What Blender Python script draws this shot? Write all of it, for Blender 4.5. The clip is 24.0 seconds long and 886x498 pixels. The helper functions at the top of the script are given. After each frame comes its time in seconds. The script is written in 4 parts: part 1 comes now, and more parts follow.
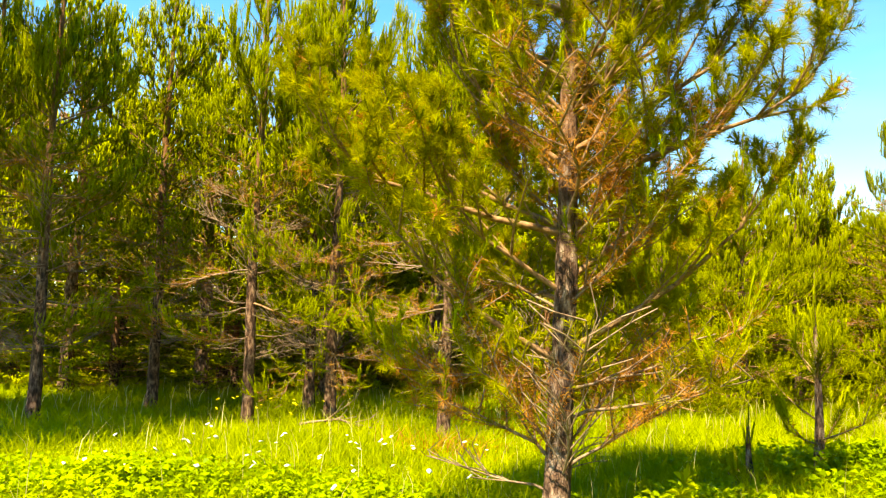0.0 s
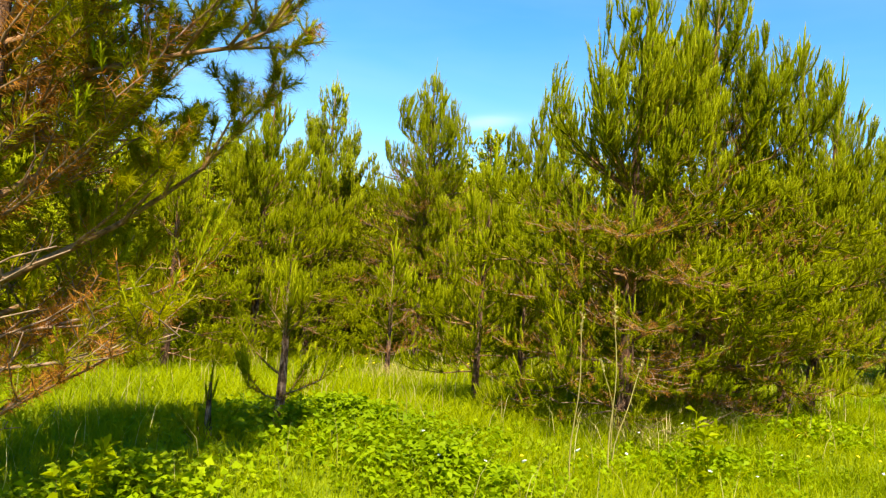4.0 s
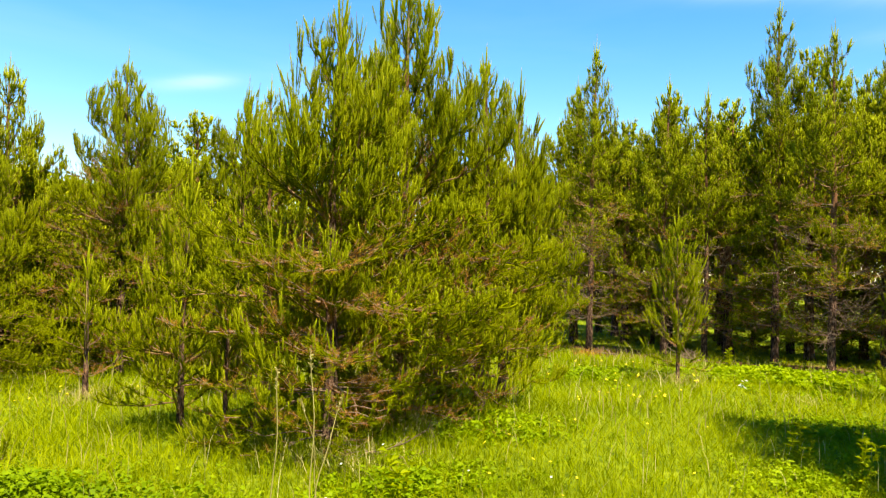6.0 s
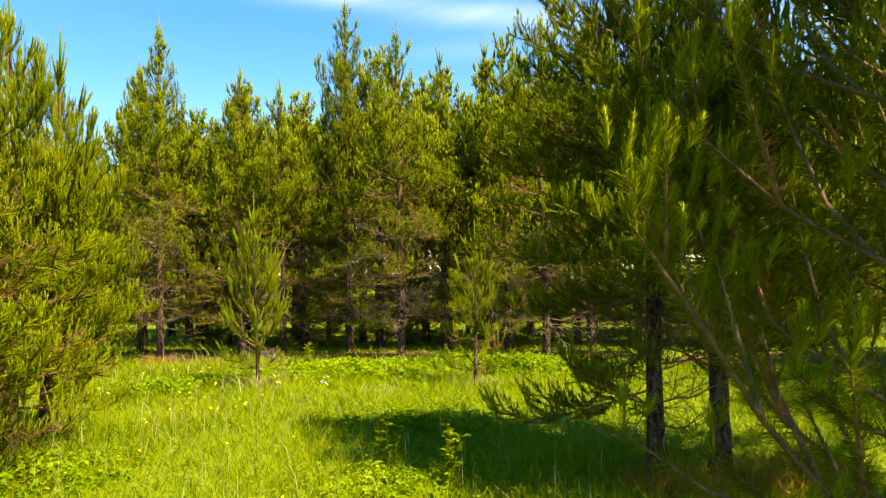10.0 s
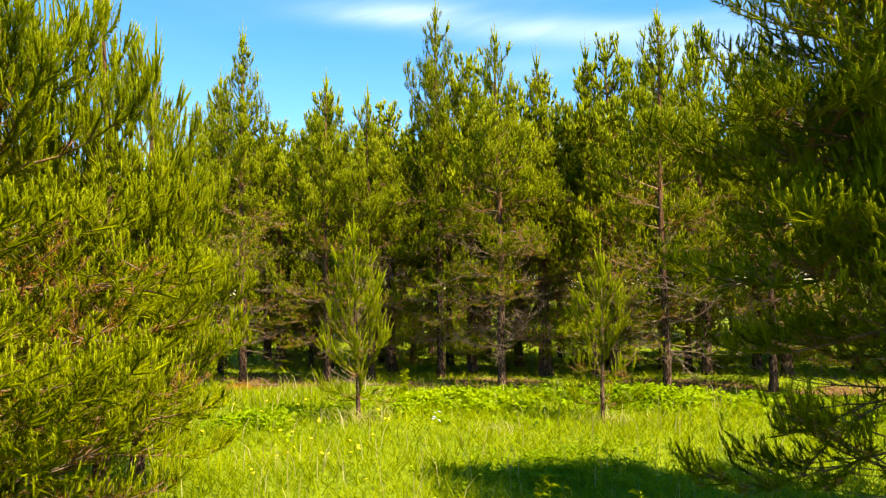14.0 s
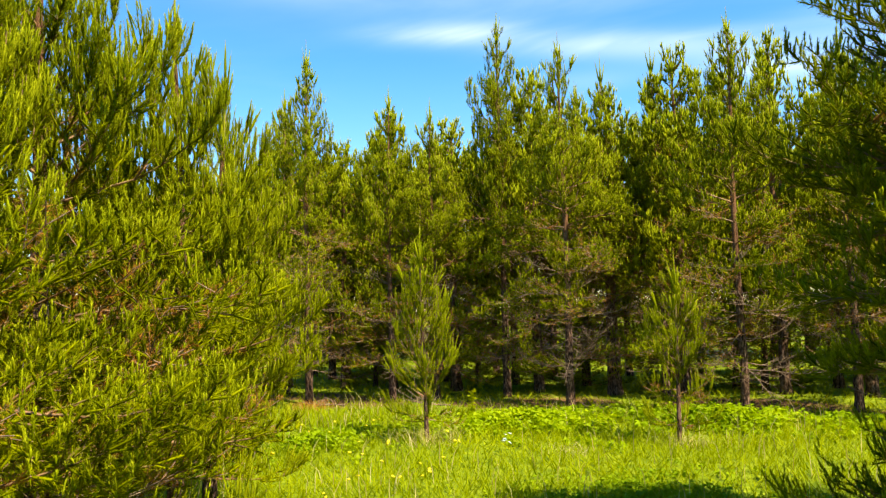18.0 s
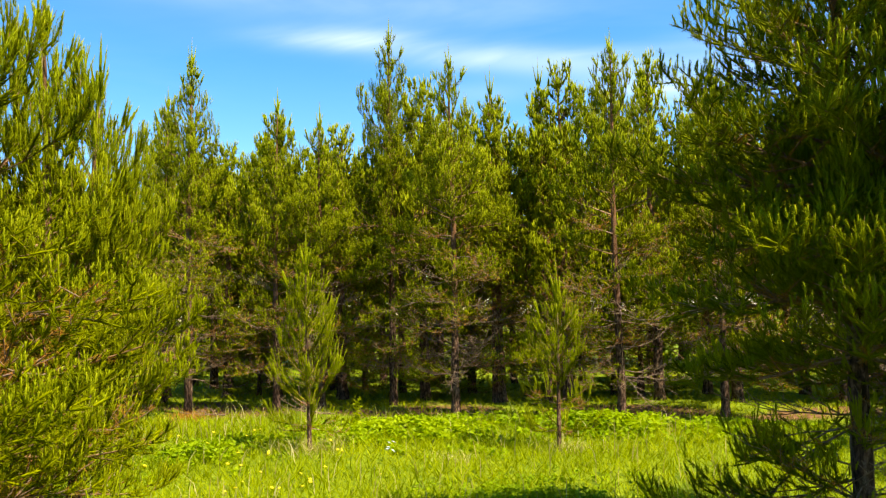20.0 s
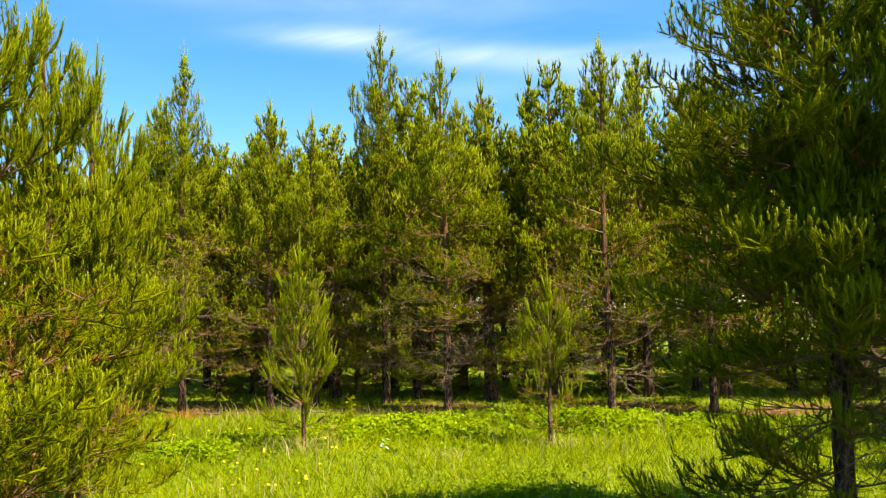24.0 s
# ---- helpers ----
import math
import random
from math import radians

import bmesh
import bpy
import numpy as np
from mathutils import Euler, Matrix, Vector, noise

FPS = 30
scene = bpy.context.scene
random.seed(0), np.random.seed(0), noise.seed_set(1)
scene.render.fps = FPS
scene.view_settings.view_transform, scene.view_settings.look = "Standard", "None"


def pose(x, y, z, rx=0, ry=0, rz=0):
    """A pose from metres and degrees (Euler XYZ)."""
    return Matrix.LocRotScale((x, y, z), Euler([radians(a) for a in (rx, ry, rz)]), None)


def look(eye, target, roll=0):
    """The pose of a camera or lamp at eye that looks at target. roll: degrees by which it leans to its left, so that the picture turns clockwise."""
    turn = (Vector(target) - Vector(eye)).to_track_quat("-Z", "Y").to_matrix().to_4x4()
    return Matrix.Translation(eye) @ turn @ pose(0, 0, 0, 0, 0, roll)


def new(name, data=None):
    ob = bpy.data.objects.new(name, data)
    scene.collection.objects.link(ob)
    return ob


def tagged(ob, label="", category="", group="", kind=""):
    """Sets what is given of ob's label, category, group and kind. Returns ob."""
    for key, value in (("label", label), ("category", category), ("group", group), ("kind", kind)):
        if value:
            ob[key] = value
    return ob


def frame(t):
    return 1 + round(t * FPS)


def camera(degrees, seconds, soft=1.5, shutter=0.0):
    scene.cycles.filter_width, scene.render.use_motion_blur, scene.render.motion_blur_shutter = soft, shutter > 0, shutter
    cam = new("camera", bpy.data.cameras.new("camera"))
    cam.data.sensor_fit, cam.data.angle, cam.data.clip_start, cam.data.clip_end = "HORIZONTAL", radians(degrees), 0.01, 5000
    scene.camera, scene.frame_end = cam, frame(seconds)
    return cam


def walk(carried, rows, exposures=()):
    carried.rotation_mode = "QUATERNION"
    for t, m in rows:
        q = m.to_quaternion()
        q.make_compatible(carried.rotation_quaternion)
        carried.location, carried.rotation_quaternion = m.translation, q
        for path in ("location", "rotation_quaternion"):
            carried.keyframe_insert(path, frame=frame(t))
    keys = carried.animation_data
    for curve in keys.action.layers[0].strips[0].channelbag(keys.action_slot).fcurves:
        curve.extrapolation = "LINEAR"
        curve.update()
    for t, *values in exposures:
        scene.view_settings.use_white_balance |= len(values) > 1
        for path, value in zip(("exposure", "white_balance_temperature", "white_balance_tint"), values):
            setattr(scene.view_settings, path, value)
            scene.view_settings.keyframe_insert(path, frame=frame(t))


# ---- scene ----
import itertools

cam = camera(57.8, 24.0, soft=1.25)
PATH = [
    (0, (0.541, 0.001, 1.117), (0.392, 1.987, 1.307), 1.5),
    (0.5, (0.58, 0.02, 1.092), (0.66, 2.011, 1.261), 2.3),
    (1, (0.664, 0.049, 1.096), (0.979, 2.019, 1.236), 3.4),
    (1.5, (0.705, 0.062, 1.099), (1.15, 2.009, 1.215), 4.5),
    (2, (0.773, 0.055, 1.131), (1.371, 1.96, 1.241), 5.0),
    (2.5, (0.841, 0.062, 1.137), (1.616, 1.901, 1.258), 5.0),
    (4.5, (1.152, 0.422, 1.194), (2.166, 2.142, 1.308), 4.8),
    (5, (1.228, 0.424, 1.499), (2.434, 2.015, 1.62), 4.5),
    (5.5, (1.197, 0.297, 1.661), (2.568, 1.75, 1.75), 3.6),
    (6, (1.147, 0.215, 1.725), (2.606, 1.581, 1.789), 1.6),
    (6.5, (1.156, 0.142, 1.75), (2.633, 1.49, 1.795), 0.4),
    (7, (1.208, 0.127, 1.772), (2.739, 1.413, 1.803), 0.1),
    (7.5, (1.25, 0.141, 1.754), (2.881, 1.298, 1.77), -0.3),
    (8, (1.35, 0.157, 1.76), (3.03, 1.242, 1.776), 0.2),
    (8.5, (1.526, 0.219, 1.74), (3.277, 1.186, 1.766), 0.4),
    (9, (1.725, 0.358, 1.785), (3.543, 1.192, 1.816), 0.9),
    (9.5, (1.988, 0.639, 1.718), (3.897, 1.235, 1.766), 0.4),
    (10, (2.032, 0.691, 1.744), (3.976, 1.155, 1.803), -1.1),
    (10.5, (2.126, 0.751, 1.754), (4.062, 1.244, 1.845), -1.5),
    (12.5, (2.74, 1.423, 1.84), (4.675, 1.907, 1.982), -2.3),
    (13, (2.87, 1.54, 1.859), (4.776, 2.131, 1.988), -1.7),
    (13.5, (2.997, 1.628, 1.87), (4.868, 2.327, 1.971), -0.4),
    (14, (3.062, 1.802, 1.826), (4.966, 2.405, 1.929), -1.0),
    (14.5, (3.182, 1.997, 1.819), (5.071, 2.646, 1.928), -1.6),
    (15, (3.276, 2.074, 1.826), (5.057, 2.974, 1.957), -1.6),
    (15.5, (3.282, 2.113, 1.837), (5.032, 3.071, 1.965), -1.6),
    (16, (3.23, 2.09, 1.832), (4.972, 3.063, 1.963), -1.8),
    (16.5, (3.196, 2.052, 1.835), (4.935, 3.03, 1.97), -1.8),
    (17, (3.159, 1.995, 1.834), (4.905, 2.961, 1.971), -1.8),
    (17.5, (3.158, 1.95, 1.841), (4.952, 2.822, 1.984), -1.6),
    (18, (3.177, 1.95, 1.843), (5.029, 2.69, 1.993), -1.5),
    (18.5, (3.189, 1.917, 1.845), (5.073, 2.571, 1.995), -1.3),
    (19, (3.208, 1.907, 1.85), (5.116, 2.488, 2.001), -1.1),
    (19.5, (3.222, 1.914, 1.839), (5.151, 2.419, 1.999), -1.1),
    (21.5, (3.158, 1.882, 1.839), (5.097, 2.344, 2.004), -1.2),
    (22, (3.143, 1.908, 1.845), (5.085, 2.36, 2.008), -1.3),
    (22.5, (3.133, 1.916, 1.842), (5.075, 2.362, 2.006), -1.3),
    (23, (3.121, 1.887, 1.847), (5.063, 2.335, 2.01), -1.3),
    (23.5, (3.088, 1.9, 1.836), (5.03, 2.351, 1.998), -1.4),
    (24, (3.08, 1.892, 1.85), (5.02, 2.352, 2.008), -1.4),
]
walk(cam, [(t, look(eye, target, roll)) for t, eye, target, roll in PATH], [(0.0, 2.12, 9000, 6), (2.0, 1.72, 7700, 8), (5.0, 1.4, 7000, 10), (9.0, 1.42, 7100, 10), (13.0, 1.55, 7100, 10), (18.0, 1.42, 7000, 10), (24.0, 1.37, 7000, 10)])

# ---------------------------------------------------------------- light
SUN_TO = Vector((-0.40, -1.0, 0.0)).normalized()
SUN_UP = radians(56)
world = bpy.data.worlds.new("sky")
scene.world = world
world.use_nodes = True
wn, wl = world.node_tree.nodes, world.node_tree.links
wn.clear()
sky = wn.new("ShaderNodeTexSky")
sky.sky_type = "NISHITA"
sky.sun_disc = False
sky.sun_elevation = SUN_UP
sky.sun_rotation = math.atan2(SUN_TO.x, SUN_TO.y)
sky.air_density, sky.dust_density, sky.ozone_density = 1.0, 0.0, 1.6
coord = wn.new("ShaderNodeTexCoord")
stretch = wn.new("ShaderNodeMapping")
stretch.inputs["Scale"].default_value = (1.2, 1.2, 6.5)
stretch.inputs["Rotation"].default_value = (0.1, -0.12, 0.3)
wisps = wn.new("ShaderNodeTexNoise")
wisps.inputs["Scale"].default_value = 1.7
wisps.inputs["Detail"].default_value = 6.0
wisps.inputs["Roughness"].default_value = 0.52
wisps.inputs["Distortion"].default_value = 0.5
wramp = wn.new("ShaderNodeValToRGB")
wramp.color_ramp.elements[0].position = 0.44
wramp.color_ramp.elements[1].position = 0.72
wmix = wn.new("ShaderNodeMix")
wmix.data_type = "RGBA"
wmix.inputs[7].default_value = (4.6, 5.3, 6.0, 1)
back = wn.new("ShaderNodeBackground")
back.inputs["Strength"].default_value = 0.107
wout = wn.new("ShaderNodeOutputWorld")
wl.new(coord.outputs["Generated"], stretch.inputs["Vector"])
wl.new(stretch.outputs["Vector"], wisps.inputs["Vector"])
wl.new(wisps.outputs[0], wramp.inputs["Fac"])
# thin lens-shaped clouds: bearing and height in the sky, half lengths, slant, thickness
split = wn.new("ShaderNodeSeparateXYZ")
wl.new(coord.outputs["Generated"], split.inputs[0])


def sky_math(op, a, b=0.0):
    node = wn.new("ShaderNodeMath")
    node.operation = op
    for slot, v in zip(node.inputs, (a, b)):
        if isinstance(v, (int, float)):
            slot.default_value = v
        else:
            wl.new(v, slot)
    return node.outputs[0]


bearing = sky_math("ARCTAN2", split.outputs["Y"], split.outputs["X"])
height_up = sky_math("ARCSINE", split.outputs["Z"])
CLOUDS = ((21.0, 19.3, 4.6, 0.75, 0.0, 0.95), (7.0, 17.6, 10.5, 0.95, 0.10, 1.0), (-1.5, 15.2, 5.0, 0.9, 0.1, 1.15), (-14.0, 16.0, 9.0, 2.2, 0.05, 1.0), (11.0, 15.6, 4.0, 0.8, 0.0, 0.35), (61.0, 12.4, 2.6, 0.45, -0.15, 0.7), (50.0, 13.2, 4.5, 0.8, 0.1, 0.3), (22.0, 22.0, 20.0, 1.6, 0.05, 0.3), (100.0, 14.0, 16.0, 2.5, 0.0, 0.3))
cover = None
for az, el, wide, thin, slant, amount in CLOUDS:
    across = sky_math("SUBTRACT", bearing, radians(az))
    over = sky_math("SUBTRACT", sky_math("SUBTRACT", height_up, radians(el)), sky_math("MULTIPLY", across, slant))
    far_off = sky_math("ADD", sky_math("POWER", sky_math("ABSOLUTE", sky_math("DIVIDE", across, radians(wide))), 2.0), sky_math("POWER", sky_math("ABSOLUTE", sky_math("DIVIDE", over, radians(thin))), 2.0))
    lens = sky_math("MULTIPLY", sky_math("EXPONENT", sky_math("MULTIPLY", far_off, -1.0)), amount)
    cover = lens if cover is None else sky_math("ADD", cover, lens)
soft_edge = sky_math("ADD", sky_math("MULTIPLY", wramp.outputs["Color"], 0.75), 0.35)
cover = sky_math("MINIMUM", sky_math("ADD", sky_math("MULTIPLY", cover, soft_edge), sky_math("MULTIPLY", wramp.outputs["Color"], 0.05)), 0.85)
wl.new(cover, wmix.inputs[0])
depth = wn.new("ShaderNodeHueSaturation")
depth.inputs["Saturation"].default_value = 1.42
wl.new(sky.outputs["Color"], depth.inputs["Color"])
wl.new(depth.outputs["Color"], wmix.inputs[6])
wl.new(wmix.outputs[2], back.inputs["Color"])
wl.new(back.outputs[0], wout.inputs["Surface"])

sun = new("sun", bpy.data.lights.new("sun", "SUN"))
sun.data.energy, sun.data.angle, sun.data.color = 5.0, radians(0.5), (1.0, 0.92, 0.72)
to_sun = Vector((SUN_TO.x * math.cos(SUN_UP), SUN_TO.y * math.cos(SUN_UP), math.sin(SUN_UP)))
sun.matrix_world = look(to_sun * 40, (0, 0, 0))


# ---------------------------------------------------------------- materials
def material(name):
    m = bpy.data.materials.new(name)
    m.use_nodes = True
    m.node_tree.nodes.clear()
    return m, m.node_tree.nodes, m.node_tree.links


def ramp_node(nodes, *stops):
    r = nodes.new("ShaderNodeValToRGB")
    e = r.color_ramp.elements
    while len(e) < len(stops):
        e.new(0.5)
    for k, (p, c) in zip(e, stops):
        k.position, k.color = p, (*c, 1)
    return r


def leaf_material(name, dark, mid, light, through_light, rough=0.45, patch=0.0, share=0.35, gloss=0.05, by_shoot=False):
    """Thin living leaf: diffuse, light that passes through, and a waxy gloss; each blade and each object has its own tint."""
    m, n, l = material(name)
    geo, info = n.new("ShaderNodeNewGeometry"), n.new("ShaderNodeObjectInfo")
    tint = n.new("ShaderNodeMath")
    tint.operation = "MULTIPLY_ADD"
    l.new(geo.outputs["Random Per Island"], tint.inputs[0])
    tint.inputs[1].default_value = 0.62
    spread = n.new("ShaderNodeMath")
    spread.operation = "MULTIPLY"
    spread.inputs[1].default_value = 0.38
    l.new(info.outputs["Random"], spread.inputs[0])
    l.new(spread.outputs[0], tint.inputs[2])
    value = tint.outputs[0]
    if by_shoot:
        tone = n.new("ShaderNodeAttribute")
        tone.attribute_name = "shoot_tint"
        merge = n.new("ShaderNodeMix")
        merge.inputs[0].default_value = 0.4
        l.new(value, merge.inputs[2])
        l.new(tone.outputs["Fac"], merge.inputs[3])
        value = merge.outputs[0]
    if patch:
        noise_tex = n.new("ShaderNodeTexNoise")
        noise_tex.inputs["Scale"].default_value = patch
        noise_tex.inputs["Detail"].default_value = 4.0
        l.new(geo.outputs["Position"], noise_tex.inputs["Vector"])
        both = n.new("ShaderNodeMath")
        both.operation = "MULTIPLY_ADD"
        both.inputs[1].default_value = 2.2
        both.inputs[2].default_value = -0.85
        l.new(noise_tex.outputs[0], both.inputs[0])
        mean = n.new("ShaderNodeMix")
        mean.inputs[0].default_value = 0.55
        l.new(value, mean.inputs[2])
        l.new(both.outputs[0], mean.inputs[3])
        value = mean.outputs[0]
    ramp = ramp_node(n, (0.05, dark), (0.5, mid), (0.95, light))
    l.new(value, ramp.inputs["Fac"])
    bsdf = n.new("ShaderNodeBsdfPrincipled")
    bsdf.inputs["Roughness"].default_value = rough
    bsdf.inputs["Specular IOR Level"].default_value = gloss
    l.new(ramp.outputs["Color"], bsdf.inputs["Base Color"])
    trans = n.new("ShaderNodeBsdfTranslucent")
    tcol = n.new("ShaderNodeMix")
    tcol.data_type, tcol.blend_type = "RGBA", "MULTIPLY"
    tcol.inputs[0].default_value = 1.0
    tcol.inputs[7].default_value = (*through_light, 1)
    l.new(ramp.outputs["Color"], tcol.inputs[6])
    l.new(tcol.outputs[2], trans.inputs["Color"])
    mix = n.new("ShaderNodeMixShader")
    mix.inputs[0].default_value = share
    l.new(bsdf.outputs[0], mix.inputs[1])
    l.new(trans.outputs[0], mix.inputs[2])
    out = n.new("ShaderNodeOutputMaterial")
    l.new(mix.outputs[0], out.inputs["Surface"])
    return m


def bark_material(name, low, mid, high, top, scale=14.0):
    """Plated bark: deep cracks and scales, turning to thin orange bark with height."""
    m, n, l = material(name)
    coords, info = n.new("ShaderNodeTexCoord"), n.new("ShaderNodeObjectInfo")
    mapping = n.new("ShaderNodeMapping")
    mapping.inputs["Scale"].default_value = (1.0, 1.0, 0.38)
    l.new(coords.outputs["Object"], mapping.inputs["Vector"])
    cracks = n.new("ShaderNodeTexVoronoi")
    cracks.feature = "DISTANCE_TO_EDGE"
    cracks.inputs["Scale"].default_value = scale * 4.6
    fine = n.new("ShaderNodeTexNoise")
    fine.inputs["Scale"].default_value = scale * 2.4
    fine.inputs["Detail"].default_value = 6.0
    wide = n.new("ShaderNodeTexNoise")
    wide.inputs["Scale"].default_value = scale * 0.9
    wide.inputs["Detail"].default_value = 3.0
    for t in (fine, wide):
        l.new(mapping.outputs[0], t.inputs["Vector"])
    warp = n.new("ShaderNodeMix")
    warp.data_type, warp.blend_type = "RGBA", "ADD"
    warp.inputs[0].default_value = 0.16
    l.new(mapping.outputs[0], warp.inputs[6])
    l.new(wide.outputs["Color"], warp.inputs[7])
    l.new(warp.outputs[2], cracks.inputs["Vector"])
    scales = ramp_node(n, (0.36, low), (0.5, mid), (0.64, high))
    l.new(fine.outputs[0], scales.inputs["Fac"])
    seam = ramp_node(n, (0.0, (0.5, 0.42, 0.38)), (0.12, (1, 1, 1)))
    l.new(cracks.outputs["Distance"], seam.inputs["Fac"])
    dark = n.new("ShaderNodeMix")
    dark.data_type, dark.blend_type = "RGBA", "MULTIPLY"
    dark.inputs[0].default_value = 0.8
    l.new(scales.outputs["Color"], dark.inputs[6])
    l.new(seam.outputs["Color"], dark.inputs[7])
    split = n.new("ShaderNodeSeparateXYZ")
    l.new(coords.outputs["Object"], split.inputs[0])
    rise = n.new("ShaderNodeMath")
    rise.operation = "MULTIPLY_ADD"
    rise.inputs[1].default_value = 1.4
    l.new(wide.outputs[0], rise.inputs[0])
    l.new(split.outputs["Z"], rise.inputs[2])
    band = n.new("ShaderNodeMapRange")
    band.inputs["From Min"].default_value = 2.2
    band.inputs["From Max"].default_value = 4.4
    l.new(rise.outputs[0], band.inputs["Value"])
    young = n.new("ShaderNodeMix")
    young.data_type = "RGBA"
    young.inputs[7].default_value = (*top, 1)
    l.new(band.outputs[0], young.inputs[0])
    l.new(dark.outputs[2], young.inputs[6])
    bsdf = n.new("ShaderNodeBsdfPrincipled")
    bsdf.inputs["Roughness"].default_value = 0.9
    bsdf.inputs["Specular IOR Level"].default_value = 0.15
    l.new(young.outputs[2], bsdf.inputs["Base Color"])
    add = n.new("ShaderNodeMath")
    add.operation = "MULTIPLY_ADD"
    add.inputs[1].default_value = 0.35
    l.new(fine.outputs[0], add.inputs[0])
    l.new(seam.outputs["Color"], add.inputs[2])
    bump = n.new("ShaderNodeBump")
    bump.inputs["Strength"].default_value = 0.8
    bump.inputs["Distance"].default_value = 0.012
    l.new(add.outputs[0], bump.inputs["Height"])
    l.new(bump.outputs[0], bsdf.inputs["Normal"])
    out = n.new("ShaderNodeOutputMaterial")
    l.new(bsdf.outputs[0], out.inputs["Surface"])
    return m


def plain_material(name, a, b, scale=30.0, rough=0.8, bump_depth=0.003):
    m, n, l = material(name)
    coords, info = n.new("ShaderNodeTexCoord"), n.new("ShaderNodeObjectInfo")
    tex = n.new("ShaderNodeTexNoise")
    tex.inputs["Scale"].default_value = scale
    tex.inputs["Detail"].default_value = 6.0
    l.new(coords.outputs["Object"], tex.inputs["Vector"])
    ramp = ramp_node(n, (0.3, a), (0.7, b))
    l.new(tex.outputs[0], ramp.inputs["Fac"])
    bsdf = n.new("ShaderNodeBsdfPrincipled")
    bsdf.inputs["Roughness"].default_value = rough
    bsdf.inputs["Specular IOR Level"].default_value = 0.25
    l.new(ramp.outputs["Color"], bsdf.inputs["Base Color"])
    bump = n.new("ShaderNodeBump")
    bump.inputs["Distance"].default_value = bump_depth
    l.new(tex.outputs[0], bump.inputs["Height"])
    l.new(bump.outputs[0], bsdf.inputs["Normal"])
    out = n.new("ShaderNodeOutputMaterial")
    l.new(bsdf.outputs[0], out.inputs["Surface"])
    return m


def ground_material():
    """Mossy soil under the grass, with brown needle litter beneath the stands."""
    m, n, l = material("meadow_soil")
    geo = n.new("ShaderNodeNewGeometry")
    small, large = n.new("ShaderNodeTexNoise"), n.new("ShaderNodeTexNoise")
    small.inputs["Scale"].default_value, small.inputs["Detail"].default_value = 9.0, 8.0
    large.inputs["Scale"].default_value, large.inputs["Detail"].default_value = 0.55, 5.0
    for t in (small, large):
        l.new(geo.outputs["Position"], t.inputs["Vector"])
    green = ramp_node(n, (0.3, (0.06, 0.09, 0.004)), (0.5, (0.14, 0.19, 0.006)), (0.72, (0.24, 0.27, 0.012)))
    litter = ramp_node(n, (0.3, (0.05, 0.025, 0.012)), (0.5, (0.14, 0.07, 0.03)), (0.75, (0.26, 0.15, 0.07)))
    l.new(small.outputs[0], green.inputs["Fac"])
    l.new(small.outputs[0], litter.inputs["Fac"])
    split = n.new("ShaderNodeSeparateXYZ")
    l.new(geo.outputs["Position"], split.inputs[0])
    stand = n.new("ShaderNodeMapRange")
    stand.inputs["From Min"].default_value, stand.inputs["From Max"].default_value = 14.8, 18.0
    l.new(split.outputs["X"], stand.inputs["Value"])
    beyond = n.new("ShaderNodeMapRange")
    beyond.inputs["From Min"].default_value, beyond.inputs["From Max"].default_value = 19.0, 22.0
    beyond.inputs["To Min"].default_value, beyond.inputs["To Max"].default_value = 1.0, 0.0
    l.new(split.outputs["X"], beyond.inputs["Value"])
    belt = n.new("ShaderNodeMath")
    belt.operation = "MULTIPLY"
    l.new(stand.outputs[0], belt.inputs[0])
    l.new(beyond.outputs[0], belt.inputs[1])
    spots = n.new("ShaderNodeMath")
    spots.operation = "MULTIPLY"
    l.new(belt.outputs[0], spots.inputs[0])
    l.new(large.outputs[0], spots.inputs[1])
    where = ramp_node(n, (0.40, (0, 0, 0)), (0.5, (1, 1, 1)))
    l.new(spots.outputs[0], where.inputs["Fac"])
    mix = n.new("ShaderNodeMix")
    mix.data_type = "RGBA"
    l.new(where.outputs["Color"], mix.inputs[0])
    l.new(green.outputs["Color"], mix.inputs[6])
    l.new(litter.outputs["Color"], mix.inputs[7])
    bsdf = n.new("ShaderNodeBsdfPrincipled")
    bsdf.inputs["Roughness"].default_value = 0.95
    bsdf.inputs["Specular IOR Level"].default_value = 0.1
    l.new(mix.outputs[2], bsdf.inputs["Base Color"])
    bump = n.new("ShaderNodeBump")
    bump.inputs["Distance"].default_value = 0.04
    l.new(small.outputs[0], bump.inputs["Height"])
    l.new(bump.outputs[0], bsdf.inputs["Normal"])
    out = n.new("ShaderNodeOutputMaterial")
    l.new(bsdf.outputs[0], out.inputs["Surface"])
    return m


NEEDLE = leaf_material("pine_needles", (0.046, 0.056, 0.0006), (0.132, 0.15, 0.001), (0.26, 0.27, 0.002), (1.3, 1.15, 0.3), 0.6, gloss=0.02, share=0.14, by_shoot=True)
# Yellower needles of the near pines, brightened further in colour in place of sunlight.
LIT_YELLOW_NEEDLE = leaf_material("sunlit_yellowing_needles", (0.09, 0.095, 0.0008), (0.25, 0.25, 0.0015), (0.42, 0.39, 0.004), (1.3, 1.15, 0.3), 0.6, gloss=0.04, share=0.34, by_shoot=True)
CANDLE = leaf_material("pine_candles", (0.14, 0.17, 0.002), (0.235, 0.265, 0.004), (0.36, 0.375, 0.012), (1.2, 1.15, 0.3), 0.6, gloss=0.03, share=0.22, by_shoot=True)
BROWN = leaf_material("dead_needles", (0.2, 0.075, 0.012), (0.4, 0.17, 0.025), (0.5, 0.28, 0.05), (1.1, 0.9, 0.5), 0.7)
